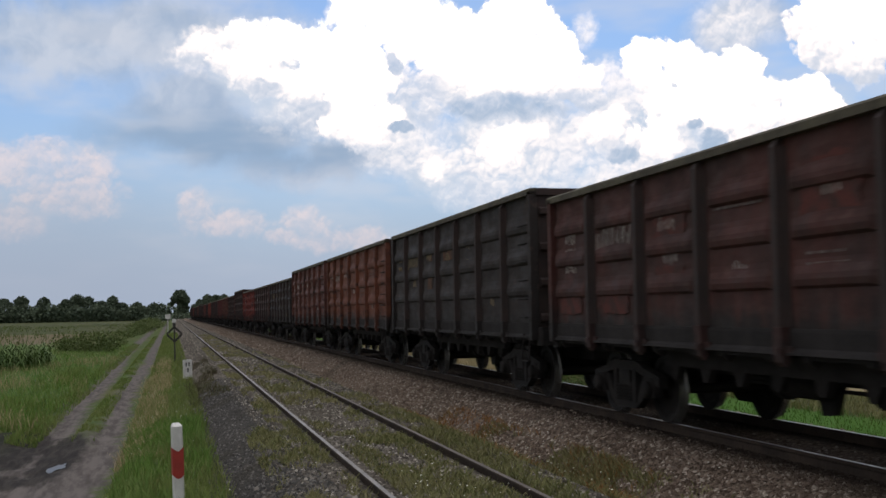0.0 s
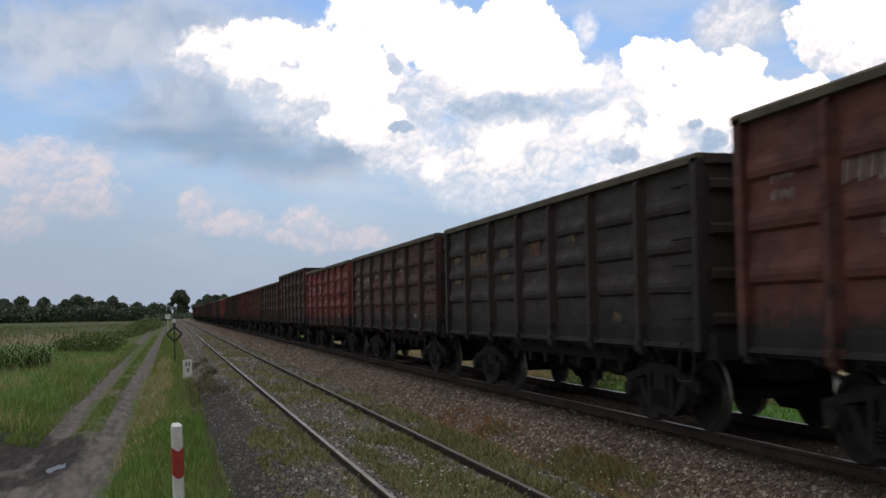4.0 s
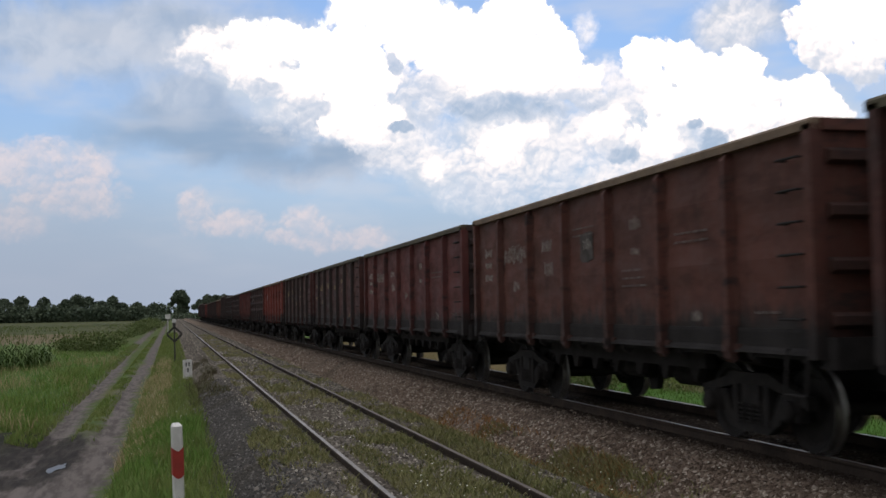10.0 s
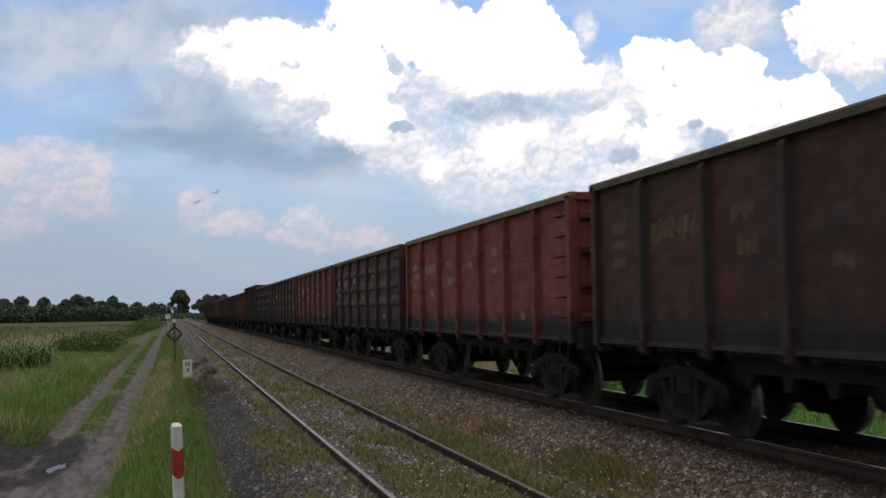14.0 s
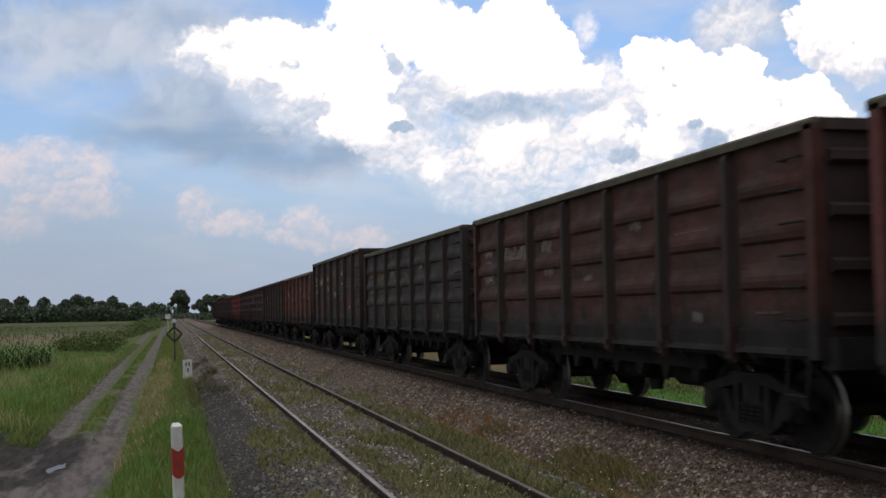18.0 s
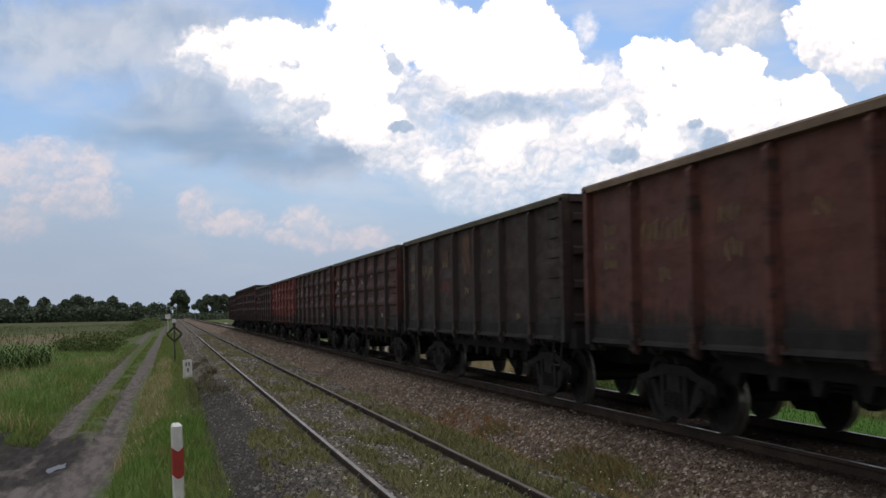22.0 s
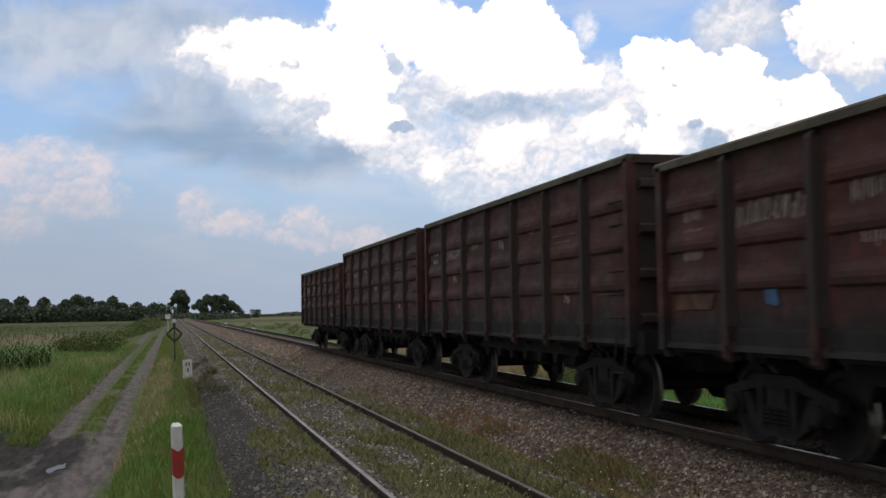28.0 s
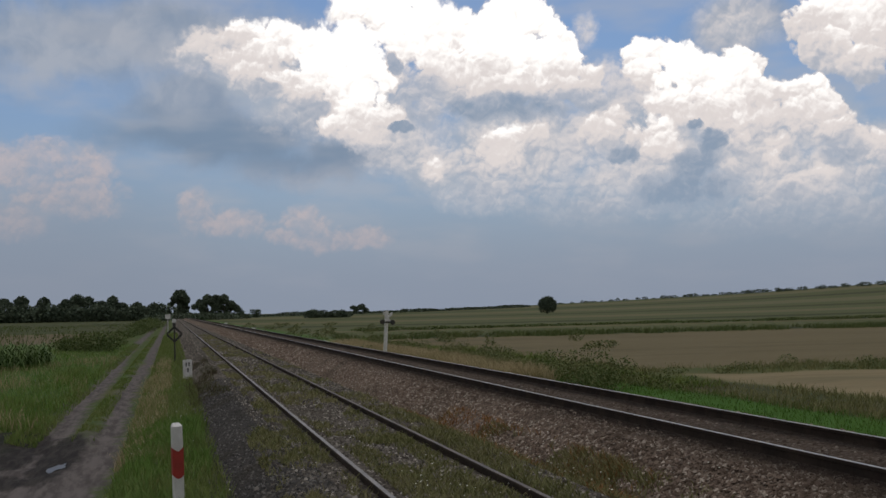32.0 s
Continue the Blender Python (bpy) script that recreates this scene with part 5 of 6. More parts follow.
for n, x0, x1, y0, y1, size, keep, power, lo, hi, width, mat, name, label, category in (
        (42000, -0.95, 0.75, 10.5, 150, 1.3, -0.8, 2.0, 0.07, 0.26, 0.006, GRASS, "verge_grass", "rough green grass on the verge", "grass"),
        (1600, -0.7, 0.0, 30, 70, 1.6, 0.1, 1.4, 0.15, 0.36, 0.005, STRAW, "dry_verge_grass", "dry straw-coloured grass stalks", "grass"),
        (36000, -16, -3.0, 28.6, 110, 2.5, -0.7, 1.4, 0.08, 0.3, 0.011, VERGE, "meadow_grass", "green meadow grass beside the cart track", "grass"),
        (9000, -0.85, 0.62, 10.5, 26, 0.9, 0.0, 1.3, 0.10, 0.32, 0.006, VERGE, "verge_clumps", "lush green grass clumps round the marker post", "grass"),
        (3200, -1.0, -0.1, 21, 62, 1.2, 0.0, 1.4, 0.10, 0.30, 0.006, STRAW, "verge_straw", "yellowed grass along the rut", "grass"),
        (2600, -5.2, -3.2, 28.8, 60, 1.2, 0.1, 1.3, 0.15, 0.42, 0.008, GRASS, "bank_grass", "tall pale grass at the edge of the cart track", "grass"),
        (3600, -14, -3.2, 28.6, 90, 3.5, 0.3, 1.4, 0.2, 0.5, 0.009, STRAW, "meadow_stalks", "dry stalks in the meadow", "grass"),
        (12000, -2.2, -1.66, 26, 150, 1.0, -0.2, 1.6, 0.03, 0.14, 0.007, GRASS, "median_grass", "low grass between the wheel ruts", "grass"),
        (7000, -3.5, -2.85, 26, 110, 1.0, -0.2, 1.5, 0.05, 0.25, 0.008, GRASS, "rut_edge_grass", "grass hanging over the rut edge", "grass"),
        (34000, 10.1, 18.0, 14, 75, 2.0, -0.9, 1.3, 0.05, 0.20, 0.010, LUSH, "lush_grass", "bright lush grass beside the main line", "grass"),
        (12000, 17.3, 21.8, 20, 60, 2.0, 0.0, 1.2, 0.08, 0.34, 0.012, WEED, "field_edge_weeds", "dark weeds along the field edge", "weeds"),
        (30000, 12.2, 14.6, 42, 92, 2.2, -0.9, 1.0, 0.45, 0.95, 0.014, STRAW, "dry_tall_grass", "tall dry grass beside the main line", "grass"),
        (12000, 16.8, 20.5, 38, 120, 3.0, -0.1, 1.0, 0.1, 0.35, 0.018, GRASS, "tall_weeds", "tall green weeds beside the main line", "weeds"),
        (3600, 15.5, 20.0, 50, 76, 1.6, 0.3, 1.0, 0.2, 0.75, 0.025, GRASS, "weed_bush", "bushy green weeds beside the main line", "weeds"),
        (14000, 20.0, 80.0, 45.6, 51.8, 2.2, -0.1, 1.0, 0.06, 0.42, 0.013, WEED, "field_strip_weeds", "weedy strip between two stubble fields", "weeds"),
        (5000, -60.0, -7.0, 96, 330, 9.0, 0.0, 1.3, 0.2, 0.7, 0.05, SHRUB, "rough_field_weeds", "scattered weeds in the rough fields", "weeds"),
        (22000, 18.0, 140.0, 117, 130.0, 3.0, -0.1, 1.0, 0.1, 0.75, 0.03, SHRUB, "field_border", "dark weedy border between two fields", "weeds")):
    x, y = clumped(n, x0, x1, y0, y1, size, keep, power)
    blades(x, y, tall(len(x), lo, hi), width, 0.75, name, mat, label, category)


def bed_height(x, y):
    near = np.interp(np.abs(x - NEAR_TRACK), [0, 1.55, 2.45], [-0.355, -0.365, -0.82])
    far = np.interp(np.abs(x - FAR_TRACK), [0, 1.6, 2.75], [-0.145, -0.15, -0.86])
    return np.maximum(np.maximum(near, far), ground_height(x, y))


def off_rails(x, y, gap=0.09):
    ok = np.ones(len(x), bool)
    for c in (NEAR_TRACK - 0.7525, NEAR_TRACK + 0.7525, FAR_TRACK - 0.786, FAR_TRACK + 0.786):
        ok &= np.abs(x - c) > gap
    return x[ok], y[ok]


for n, x0, x1, y0, y1, size, keep, lo, hi, mat, name, width in (
        (8000, 1.2, 2.1, 9.5, 20, 0.6, 0.05, 0.03, 0.13, WEED, "shoulder_weeds", 0.007),
        (6000, 1.7, 2.12, 18, 70, 0.8, 0.2, 0.03, 0.12, WEED, "shoulder_tufts", 0.008),
        (2600, 0.5, 1.5, 30, 52, 1.2, 0.1, 0.05, 0.2, DEAD, "dead_weeds", 0.008),
        (15000, 2.45, 3.62, 9.5, 19, 0.6, 0.0, 0.02, 0.11, WEED, "track_weeds", 0.007),
        (5000, 2.4, 3.62, 17, 34, 0.6, 0.3, 0.02, 0.10, WEED, "track_tufts", 0.008),
        (9000, 2.4, 3.6, 22, 110, 1.0, 0.1, 0.03, 0.14, WEED, "distant_track_weeds", 0.011),
        (14000, 3.85, 5.7, 9.5, 20, 0.8, 0.0, 0.03, 0.15, WEED, "ditch_weeds", 0.007),
        (9000, 4.7, 5.75, 9.0, 16.0, 0.7, -0.1, 0.03, 0.14, WEED, "bank_weeds", 0.007),
        (5000, 3.8, 5.0, 20, 60, 1.0, 0.35, 0.03, 0.12, WEED, "ditch_tufts", 0.009),
        (4200, 4.6, 5.75, 11.5, 23, 0.8, 0.05, 0.04, 0.17, RUSSET, "russet_weeds", 0.008)):
    x, y = off_rails(*clumped(n, x0, x1, y0, y1, size, keep, 1.5))
    blades(x, y, tall(len(x), lo, hi), width, 1.15, name, mat, "low weeds growing through the ballast", "weeds", bed_height(x, y) - 0.01)


def flowers(n, x0, x1, y0, y1, name):
    x, y = off_rails(*clumped(n, x0, x1, y0, y1, 1.1, 0.1, 1.5))
    z = bed_height(x, y) + rng.uniform(0.1, 0.28, len(x))
    s = rng.uniform(0.006, 0.013, len(x))
    o = np.array([(1, 0, 0), (0, 1, 0.3), (-1, 0, 0), (0, -1, -0.3), (0, 0, 0.8)])
    v = (np.stack([x, y, z], 1)[:, None] + o[None] * s[:, None, None]).reshape(-1, 3)
    k = np.arange(len(x))[:, None] * 5
    f = np.concatenate([k + [0, 1, 4], k + [1, 2, 4], k + [2, 3, 4], k + [3, 0, 4]], 0)
    thing(name, sheet(name, v, f, FLOWER), "small white flower heads among the weeds", "flowers", kind="stuff")


flowers(90, -0.9, 0.8, 11, 40, "verge_flowers")
flowers(260, 2.2, 6.0, 11, 34, "trackside_flowers")


def loose_stones(n, x0, x1, y0, y1, size, material, name, power=1.45):
    x, y = off_rails(rng.uniform(x0, x1, n), y0 + (y1 - y0) * rng.uniform(0, 1, n) ** power, 0.06)
    n = len(x)
    z = bed_height(x, y)
    s = size * rng.uniform(0.5, 1.25, n)
    base = np.array([(1, 0, 0), (0.1, 1, 0), (-1, 0.1, 0), (0, -1, 0), (0.2, 0.1, 0.75), (-0.3, -0.2, 0.6)])
    j = base[None] + rng.uniform(-0.28, 0.28, (n, 6, 3))
    a = rng.uniform(0, 2 * np.pi, n)
    c, t = np.cos(a), np.sin(a)
    px = j[..., 0] * c[:, None] - j[..., 1] * t[:, None]
    py = j[..., 0] * t[:, None] + j[..., 1] * c[:, None]
    v = np.stack([x[:, None] + px * s[:, None], y[:, None] + py * s[:, None], z[:, None] + j[..., 2] * s[:, None]], -1).reshape(-1, 3)
    k = np.arange(n)[:, None] * 6
    f = np.concatenate([k + q for q in ([0, 1, 4], [1, 5, 4], [1, 2, 5], [2, 3, 5], [3, 4, 5], [3, 0, 4])], 0)
    thing(name, sheet(name, v, f, material), "loose crushed stones of the ballast", "ballast stones", kind="stuff")


loose_stones(13000, 0.5, 1.85, 10, 36, 0.027, STONE_DARK, "slag_stones")
loose_stones(26000, 1.5, 4.8, 9, 55, 0.031, STONE_NEAR, "grey_stones")
loose_stones(56000, 4.7, 6.95, 8, 60, 0.032, STONE_FAR, "brown_stones")
loose_stones(9000, 0.6, 4.8, 46, 130, 0.055, STONE_NEAR, "distant_grey_stones", 1.3)
loose_stones(12000, 4.8, 6.9, 50, 150, 0.06, STONE_FAR, "distant_brown_stones", 1.3)
loose_stones(7000, 7.0, 9.4, 10, 60, 0.031, STONE_FAR, "bed_stones")


def single_stones(owner, n, x0, x1, y0, y1, size, material):
    """Stones that can be told apart, one by one, on a few shared meshes."""
    kinds = []
    for k in range(6):
        r = random.Random(k)
        pts = [(1, 0, 0), (0.2, 0.9, 0), (-0.9, 0.3, 0), (-0.5, -0.8, 0), (0.5, -0.85, 0), (0.5, 0.2, 0.6), (-0.3, 0.35, 0.7), (-0.2, -0.45, 0.55)]
        pts = [tuple(v + r.uniform(-0.2, 0.2) for v in p) for p in pts]
        kinds.append(Shape().add(pts, [(0, 1, 5), (1, 6, 5), (1, 2, 6), (2, 3, 7, 6), (3, 4, 7), (4, 0, 5), (4, 5, 7), (5, 6, 7)]).mesh("stone", material))
    x, y = off_rails(rng.uniform(x0, x1, n), rng.uniform(y0, y1, n), 0.1)
    z = bed_height(x, y)
    for i in range(len(x)):
        ob = part("stone", kinds[i % 6], owner, Matrix.LocRotScale((x[i], y[i], z[i]), Euler((0, 0, rng.uniform(0, 6.28))), Vector((1, 1, 1)) * size * rng.uniform(0.8, 1.5)))


single_stones(bpy.data.objects["ballast_far"], 300, 4.9, 6.8, 12.5, 20, 0.034, STONE_ONE_FAR)
single_stones(bpy.data.objects["ballast_near"], 300, 1.0, 3.9, 11.5, 19, 0.036, STONE_ONE_NEAR)


def leaves(centres, radii, count, size, name, material):
    """A crown: many small leaf clumps in lobes, thinner inside."""
    c, r = np.asarray(centres, float), np.asarray(radii, float)
    w = r.prod(1) ** (2 / 3)
    i = rng.choice(len(c), count, p=w / w.sum())
    d = rng.normal(size=(count, 3))
    d /= np.linalg.norm(d, axis=1)[:, None]
    p = c[i] + d * r[i] * (rng.uniform(0.3, 1.08, count) ** 0.5)[:, None]
    u = rng.normal(size=(count, 3))
    u /= np.linalg.norm(u, axis=1)[:, None]
    t = np.cross(u, rng.normal(size=(count, 3)))
    t /= np.linalg.norm(t, axis=1)[:, None] + 1e-6
    s = size * rng.uniform(0.5, 1.2, count)[:, None]
    v = np.stack([p - u * s, p + t * s * 0.6, p + u * s, p - t * s * 0.6], 1).reshape(-1, 3)
    k = np.arange(count)[:, None] * 4
    return sheet(name, v, k + [0, 1, 2, 3], material)


@lru_cache(None)
def tree_parts(seed, height, spread, low):
    r = random.Random(seed)
    s = Shape().rod((0, 0, -0.3), (0, 0, height * 0.62), height * 0.022, height * 0.010, 8)
    centres, radii = [(0, 0, height * 0.8)], [(spread * 0.55, spread * 0.55, height * 0.2)]
    for k in range(9):
        a = k * 2.4 + r.uniform(-0.4, 0.4)
        z = height * r.uniform(low, 0.82)
        d = spread * r.uniform(0.35, 0.75) * (1.1 - abs(z / height - 0.5))
        c = (d * math.cos(a), d * math.sin(a), z)
        s.rod((0, 0, max(height * 0.15, z - height * 0.22)), (c[0], c[1], z), height * 0.009, height * 0.003, 6)
        q = spread * r.uniform(0.3, 0.5)
        centres.append(c)
        radii.append((q, q, q * r.uniform(0.6, 0.95)))
    return s.mesh("trunk", BARK), leaves(centres, radii, 2400, height * 0.050, "crown", LEAF)


def tree(x, y, height, spread, seed, low=0.3, turn=0.0, label="broad dark green deciduous tree at the field edge"):
    t = thing("tree", None, label, "tree", "trees along the horizon", m=pose(x, y, float(ground_height(x, y)), 0, 0, turn))
    size = round(height * 2) / 2
    a, b = tree_parts(seed, size, round(spread * 2) / 2, low)
    part("trunk", a, t)
    part("crown", b, t, None, "uneven crown of dark leaves")


def at_bearing(deg, r):
    return r * math.sin(math.radians(deg)), r * math.cos(math.radians(deg))


# woods to the west, the big trees where the line vanishes, the group east of it
for k, (b, r, h, s) in enumerate(((-8.3, 560, 11, 5), (-7.7, 570, 11.5, 5), (-6.9, 560, 12.5, 4.5), (-5.9, 575, 12, 4.5), (-4.9, 570, 11, 4.5), (-4.35, 560, 13, 5), (-3.9, 565, 12, 5),
                                  (-3.3, 570, 10, 5), (-2.75, 560, 12, 4.5), (-2.3, 570, 9, 4), (-1.6, 580, 9.5, 4), (-0.9, 560, 8, 4))):
    x, y = at_bearing(b, r)
    tree(x, y, h, s, k % 5, 0.2, 40 * k)
for k, (b, r, h, s) in enumerate(((0.30, 640, 15.5, 4.5), (0.52, 650, 16, 4.5), (0.72, 660, 13, 3.5))):
    x, y = at_bearing(b, r)
    tree(x, y, h, s, 1 + k, 0.12, 70 * k)
for k, (b, r, h, s) in enumerate(((1.4, 700, 12, 5), (1.75, 690, 14.5, 5.5), (2.15, 700, 14.5, 5.5), (2.55, 690, 14.5, 5.5), (2.9, 700, 11, 5), (3.25, 720, 7, 4.5), (4.1, 760, 5.5, 4), (8.95, 800, 7, 4), (9.4, 800, 8, 4.5))):
    x, y = at_bearing(b, r)
    tree(x, y, h, s, k % 4, 0.10, 50 * k)


def thicket(name, pieces, count, size, material, label, category="hedge"):
    """Low woody growth, nobody could count its stems: lobes of leaves down to the ground."""
    c, r = [], []
    for x, y, w, h in pieces:
        z = float(ground_height(x, y))
        c.append((x, y, z + h * 0.45))
        r.append((w, w * 0.8, h * 0.55))
    return thing(name, leaves(c, r, count, size, name, material), label, category, kind="stuff")


def run(n, b0, b1, r0, r1, w, h, seed):
    q = random.Random(seed)
    out = []
    for i in range(n):
        b = b0 + (b1 - b0) * (i + q.uniform(-0.4, 0.4)) / max(1, n - 1)
        x, y = at_bearing(b, r0 + (r1 - r0) * i / max(1, n - 1))
        out.append((x, y, w * q.uniform(0.6, 1.3), h * q.uniform(0.55, 1.25)))
    return out


thicket("wood_edge", run(60, -9.5, -0.2, 540, 560, 6, 7.0, 1), 16000, 0.9, LEAF, "dark edge of a wood behind the fields", "woods")
thicket("scrub_at_line", run(24, -0.9, 3.4, 500, 640, 5, 3, 2), 4000, 0.8, LEAF, "scrub below trees where the line vanishes", "scrub")
thicket("lineside_shrubs", run(9, -4.9, -3.1, 96, 88, 1.4, 1.45, 3) + run(12, -3.0, -1.6, 92, 165, 1.2, 1.15, 14) + run(12, -1.6, -0.6, 165, 260, 2.0, 2.0, 4), 15000, 0.10, SHRUB, "green shrubs beside the cart track")
q_ = random.Random(21)
thicket("lineside_weeds", [(15.5 + q_.uniform(-0.7, 0.7) - 0.004 * k, 38.3 + 0.8 * k + q_.uniform(-0.3, 0.3), q_.uniform(0.35, 0.8), q_.uniform(0.55, 1.35)) for k in range(66)]
        + [(17.2 + q_.uniform(-0.6, 2.2), 37.5 + 0.7 * k, q_.uniform(0.3, 0.55), q_.uniform(0.25, 0.6)) for k in range(16)]
        + [(15.4, 39.6, 0.8, 1.5), (16.0, 38.9, 0.7, 1.25), (15.2, 41.5, 0.8, 1.45)], 30000, 0.05, TALL_WEED, "tall bushy weeds behind the main line", "weeds")
thicket("lineside_scrub", [(12.2 + q_.uniform(0, 1) ** 1.5 * 26, 72 + 3.1 * k + q_.uniform(-3, 3), q_.uniform(0.4, 1.3), q_.uniform(0.3, 0.95)) for k in range(70)], 12000, 0.09, TALL_WEED, "scattered scrub beyond the main line", "scrub")
thicket("field_edge_bushes", [(22.5 + 1.1 * k + q_.uniform(-1, 1), 47.0 + q_.uniform(-1.5, 2.5), q_.uniform(0.25, 0.7), q_.uniform(0.2, 0.65)) for k in range(46)], 9000, 0.045, TALL_WEED, "low scrubby weeds between two fields", "weeds")
thicket("field_hedge", run(14, 6.8, 8.2, 560, 570, 3.5, 3.6, 5) + run(3, 8.3, 8.6, 560, 560, 3, 4.0, 6), 4500, 0.5, LEAF, "dark clipped-looking hedge far across the fields")
thicket("plain_hedge", run(26, 3.2, 17.5, 900, 1200, 12, 2.6, 7), 7000, 1.2, LEAF, "low hedges along the flat horizon")
thicket("crest_hedge", run(12, 19.5, 24.0, 1430, 1430, 4, 3.0, 8) + run(13, 24.5, 28.3, 1430, 1420, 5, 3.5, 11) + run(9, 28.6, 30.6, 1420, 1420, 5, 4.5, 12) + run(12, 31.2, 36.5, 1410, 1400, 7, 4.5, 13), 6000, 0.85, LEAF, "broken hedge along the crest of the rise")
thicket("far_strip", run(50, 9.5, 36.0, 172, 215, 2.4, 0.5, 10), 9000, 0.16, SHRUB, "green strip of scrub between fields")
x, y = at_bearing(18.75, 475)
b = thing("field_tree", None, "round lone tree standing in the open field", "tree", m=pose(x, y, float(ground_height(x, y))))
a_, c_ = tree_parts(9, 8.0, 4.5, 0.06)
part("trunk", a_, b)
part("crown", leaves([(0, 0, 3.9), (2.0, 0, 3.2), (-2.0, 0.5, 3.3), (0.8, 0, 5.6), (-1.0, 0, 5.4), (2.6, 0, 4.4), (-2.7, 0, 4.5)], [(3.0, 3.0, 3.4), (2.0, 2.0, 2.6), (2.0, 2.0, 2.7), (2.0, 2.0, 1.9), (2.1, 2.1, 2.0), (1.5, 1.5, 1.8), (1.4, 1.4, 1.8)], 2600, 0.4, "crown", LEAF), b, None, "dense round crown of dark leaves")


def maize():
    """A block of maize: stalks with long arched leaves."""
    n = 420
    x = -6.5 - rng.uniform(0, 1, n) * 8.0
    y = 61 + rng.uniform(0, 1, n) * 8
    v, f = [], []
    z = ground_height(x, y)
    k = 0
    for i in range(n):
        h = 0.85 + 0.35 * rng.uniform()
        for j in range(9):
            a, q = rng.uniform(0, 6.28), h * (0.2 + 0.8 * j / 9)
            c, s = math.cos(a), math.sin(a)
            L, w = rng.uniform(0.35, 0.6), 0.035
            p0, p1, p2 = (0, q), (L * 0.5, q + 0.22), (L, q + 0.02 * (j - 4))
            for (d, zz), ww in ((p0, w * 0.6), (p1, w), (p2, 0.004)):
                v += [(x[i] + c * d - s * ww, y[i] + s * d + c * ww, z[i] + zz), (x[i] + c * d + s * ww, y[i] + s * d - c * ww, z[i] + zz)]
            f += [(k, k + 1, k + 3, k + 2), (k + 2, k + 3, k + 5, k + 4)]
            k += 6
        v += [(x[i] - 0.015, y[i], z[i] - 0.02), (x[i] + 0.015, y[i], z[i] - 0.02), (x[i] + 0.008, y[i], z[i] + h), (x[i] - 0.008, y[i], z[i] + h)]
        f.append((k, k + 1, k + 2, k + 3))
        k += 4
    thing("maize", sheet("maize", v, f, CORN), "dense block of green maize plants", "maize", kind="stuff")


maize()

# ---- swallows that dart across the sky ----
BIRD = worn("dark_feathers", (0.02, 0.02, 0.024), (0.03, 0.028, 0.03), 8.0, 0.8)


def swallow():
    """A small bird: spindle body with a forked tail, two swept wings. It flies along its own +y."""
    b = thing("swallow", None, "small dark swallow flying low over the fields", "bird", "swallows")
    s = Shape()
    prof = [(-0.09, 0.004), (-0.05, 0.016), (0.0, 0.022), (0.05, 0.018), (0.075, 0.006)]
    for (y0, r0), (y1, r1) in zip(prof, prof[1:]):
        s.rod((0, y0, 0), (0, y1, 0), r0, r1, 8)
    part("body", s.mesh("body", BIRD), b)
    tail = Shape().prism([(-0.03, -0.17), (0.0, -0.1), (0.03, -0.17), (0.012, -0.07), (-0.012, -0.07)], -0.002, 0.002, "z")
    part("tail", tail.mesh("tail", BIRD), b)
    for q in (-1, 1):
        o = [(q * 0.012, 0.035), (q * 0.08, 0.045), (q * 0.17, -0.03), (q * 0.09, 0.0), (q * 0.012, -0.02)]
        part("wing", Shape().prism(o, -0.003, 0.003, "z").mesh("wing", BIRD), b, pose(0, 0, 0.012, 0, q * -14, 0))
    return b


SWALLOWS = [swallow() for _ in range(3)]

# ---- sleepers, last: those near the camera one by one ----
def sleepers(name, centre, top, half, material, label, y0, y1, split):
    me = Shape().box(-half, half, -0.12, 0.12, -0.15, 0.0, 0.015).mesh("sleeper", material)
    owner = thing(name, None, label, "sleepers", kind="structure", m=pose(centre, 0, top))
    rest = Shape()
    y = y0
    while y < y1:
        if split[0] < y < split[1]:
            part("sleeper", me, owner, pose(rng.uniform(-0.03, 0.03), y, rng.uniform(-0.008, 0.004), 0, 0, rng.uniform(-0.8, 0.8)))
        else:
            rest.box(-half, half, y - 0.12, y + 0.12, -0.15, 0.0)
        y += 0.6
    tagged(part("sleeper_row", rest.mesh("sleeper_row", material), owner), kind="stuff")


sleepers("sleepers_near", NEAR_TRACK, -NEAR_DROP - 0.158, 1.3, SLEEPER_OLD, "weathered timber sleepers sunk in old ballast", -100, 400, (6, 80))
sleepers("sleepers_far", FAR_TRACK, -0.166, 1.3, SLEEPER, "oily dark timber sleepers of the main line", -100, 400, (6, 90))

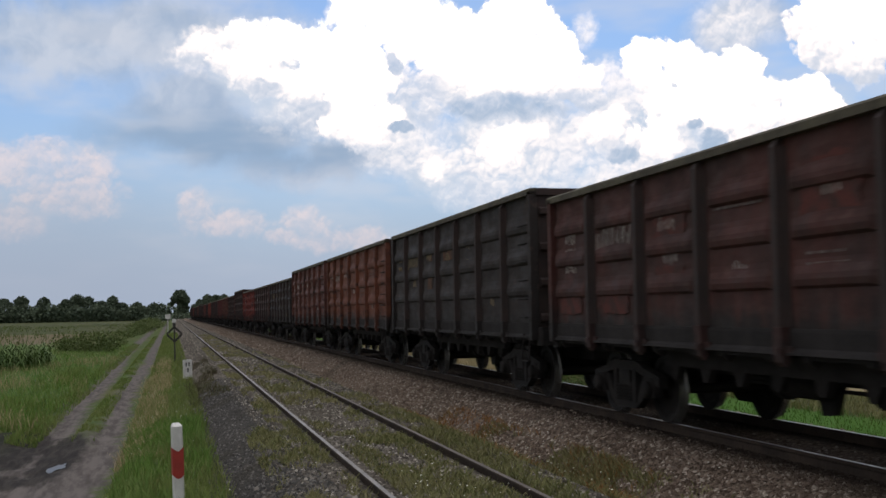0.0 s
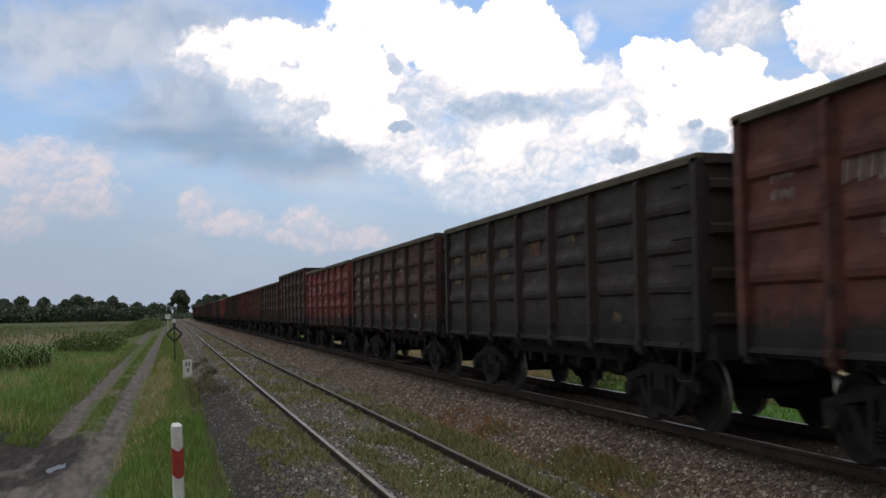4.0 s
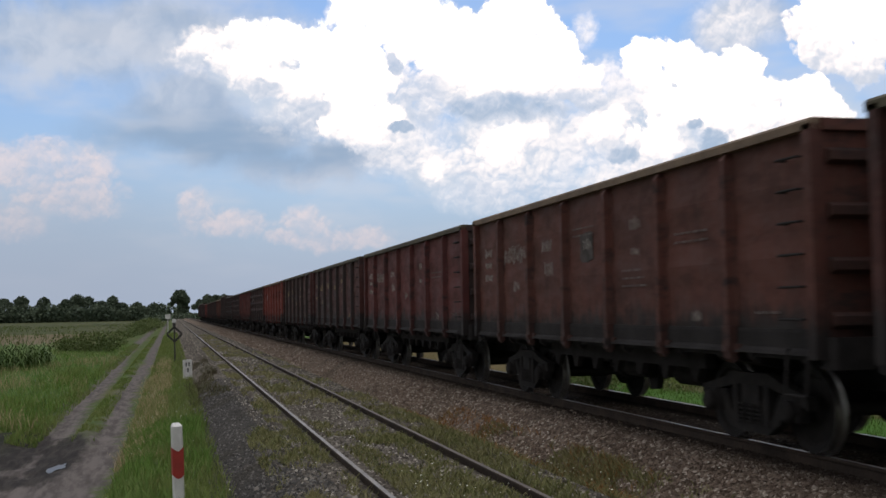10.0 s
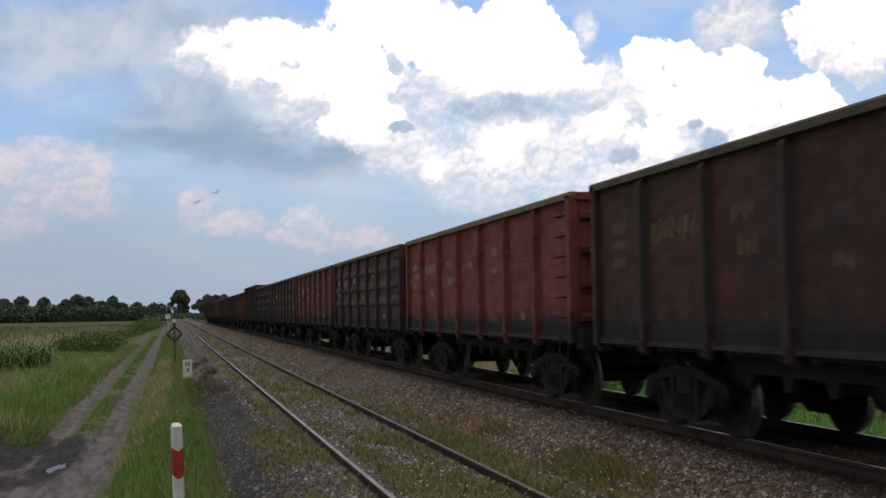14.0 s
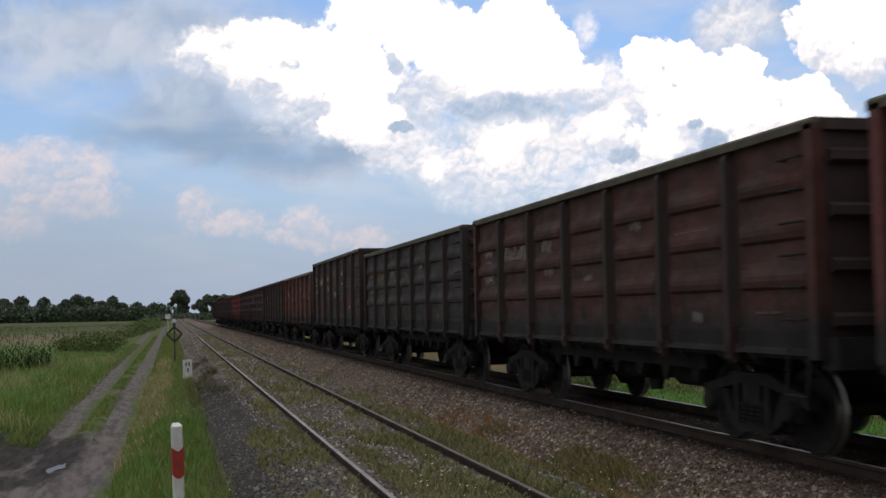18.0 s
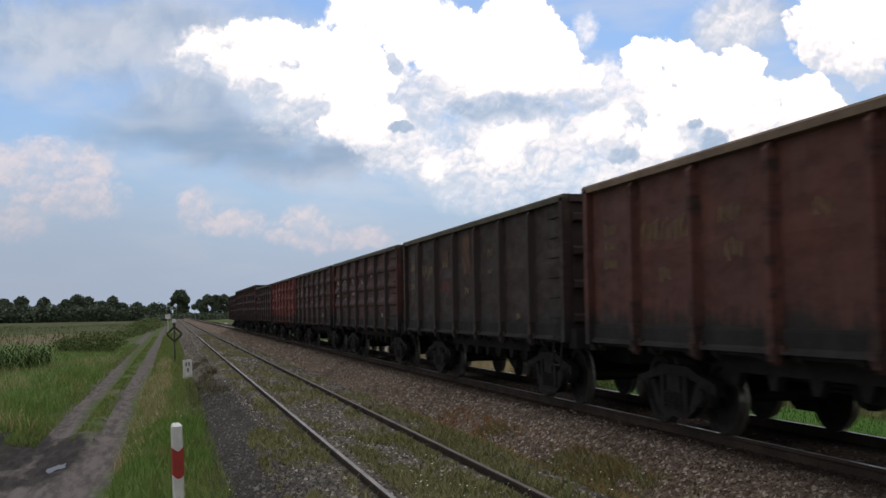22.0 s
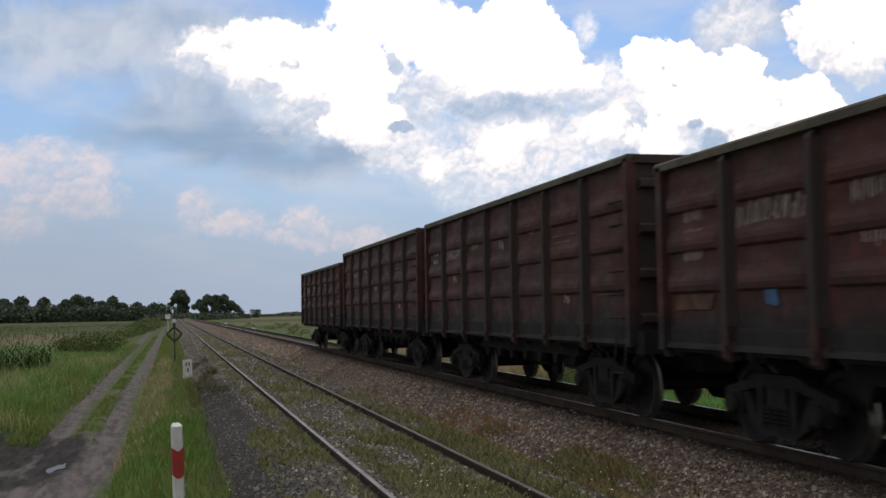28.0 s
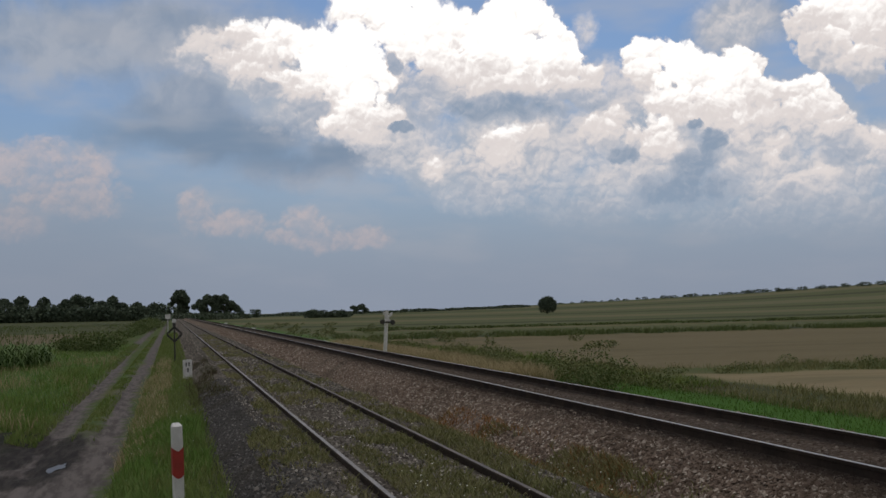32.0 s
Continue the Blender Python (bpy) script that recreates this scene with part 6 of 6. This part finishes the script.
# ---- the train runs past ----
SPEED, TAIL = 12.0856, 394.03
DRIFT = [(0, 0.0), (3, 0.0), (6, 0.2), (9, 0.4), (12, 0.35), (15, 0.0), (19, -0.4), (22, -0.3), (25, -0.35), (29, 0.0), (32, 0.0)]


def motions():
    for i, w in enumerate(WAGONS):
        walk(w, [(t, pose(FAR_TRACK, TAIL - SPEED * t - PITCH * i + d - BODY / 2, 0)) for t, d in DRIFT])
    # two swallows cross from the east, a third rises from the meadow
    for b, dx, dz in ((SWALLOWS[0], 0.0, 0.0), (SWALLOWS[1], -0.62, -0.33)):
        rows = [(0.0, 60.0, 30.0, 34.0), (11.0, 34.0, 34.0, 24.0), (13.5, 13.04, 35.80, 13.83), (13.8, 7.68, 38.41, 9.74), (14.0, 1.53, 39.75, 5.84), (14.1, -0.59, 39.89, 4.59), (14.3, -6.81, 39.42, 1.70),
                (20.0, -60.0, 30.0, 3.0), (32.0, -120.0, -10.0, 6.0)]
        walk(b, [(t, pose(x + dx, y, z + dz, 0, 0, 100)) for t, x, y, z in rows])
    rows = [(0.0, -15.63, 36.82, 2.09), (11.0, -10.28, 38.66, 1.97), (12.4, -5.98, 39.55, 1.97), (12.9, -1.64, 39.96, 2.00), (13.0, -1.45, 39.94, 3.19), (13.1, -1.78, 39.91, 3.73), (13.2, -3.81, 39.77, 3.63), (13.4, -7.96, 39.14, 3.89),
            (20.0, -70.0, 20.0, 12.0), (32.0, -130.0, -20.0, 14.0)]
    walk(SWALLOWS[2], [(t, pose(x, y, z, 0, 0, 60)) for t, x, y, z in rows])
    # all wheelsets roll alike: one set of keys for the leading and one for the trailing axle of a bogie
    for q in (-1, 1):
        first, *others = WHEELSETS[q]
        rows = [(k / 20, pose(0, q * 0.925, 0.4785, math.degrees(SPEED * k / 20 / 0.4785))) for k in range(641)]
        walk(first, rows)
        for o in others:
            o.rotation_mode = "QUATERNION"
            o.animation_data_create()
            o.animation_data.action = first.animation_data.action
            o.animation_data.action_slot = first.animation_data.action_slot


motions()
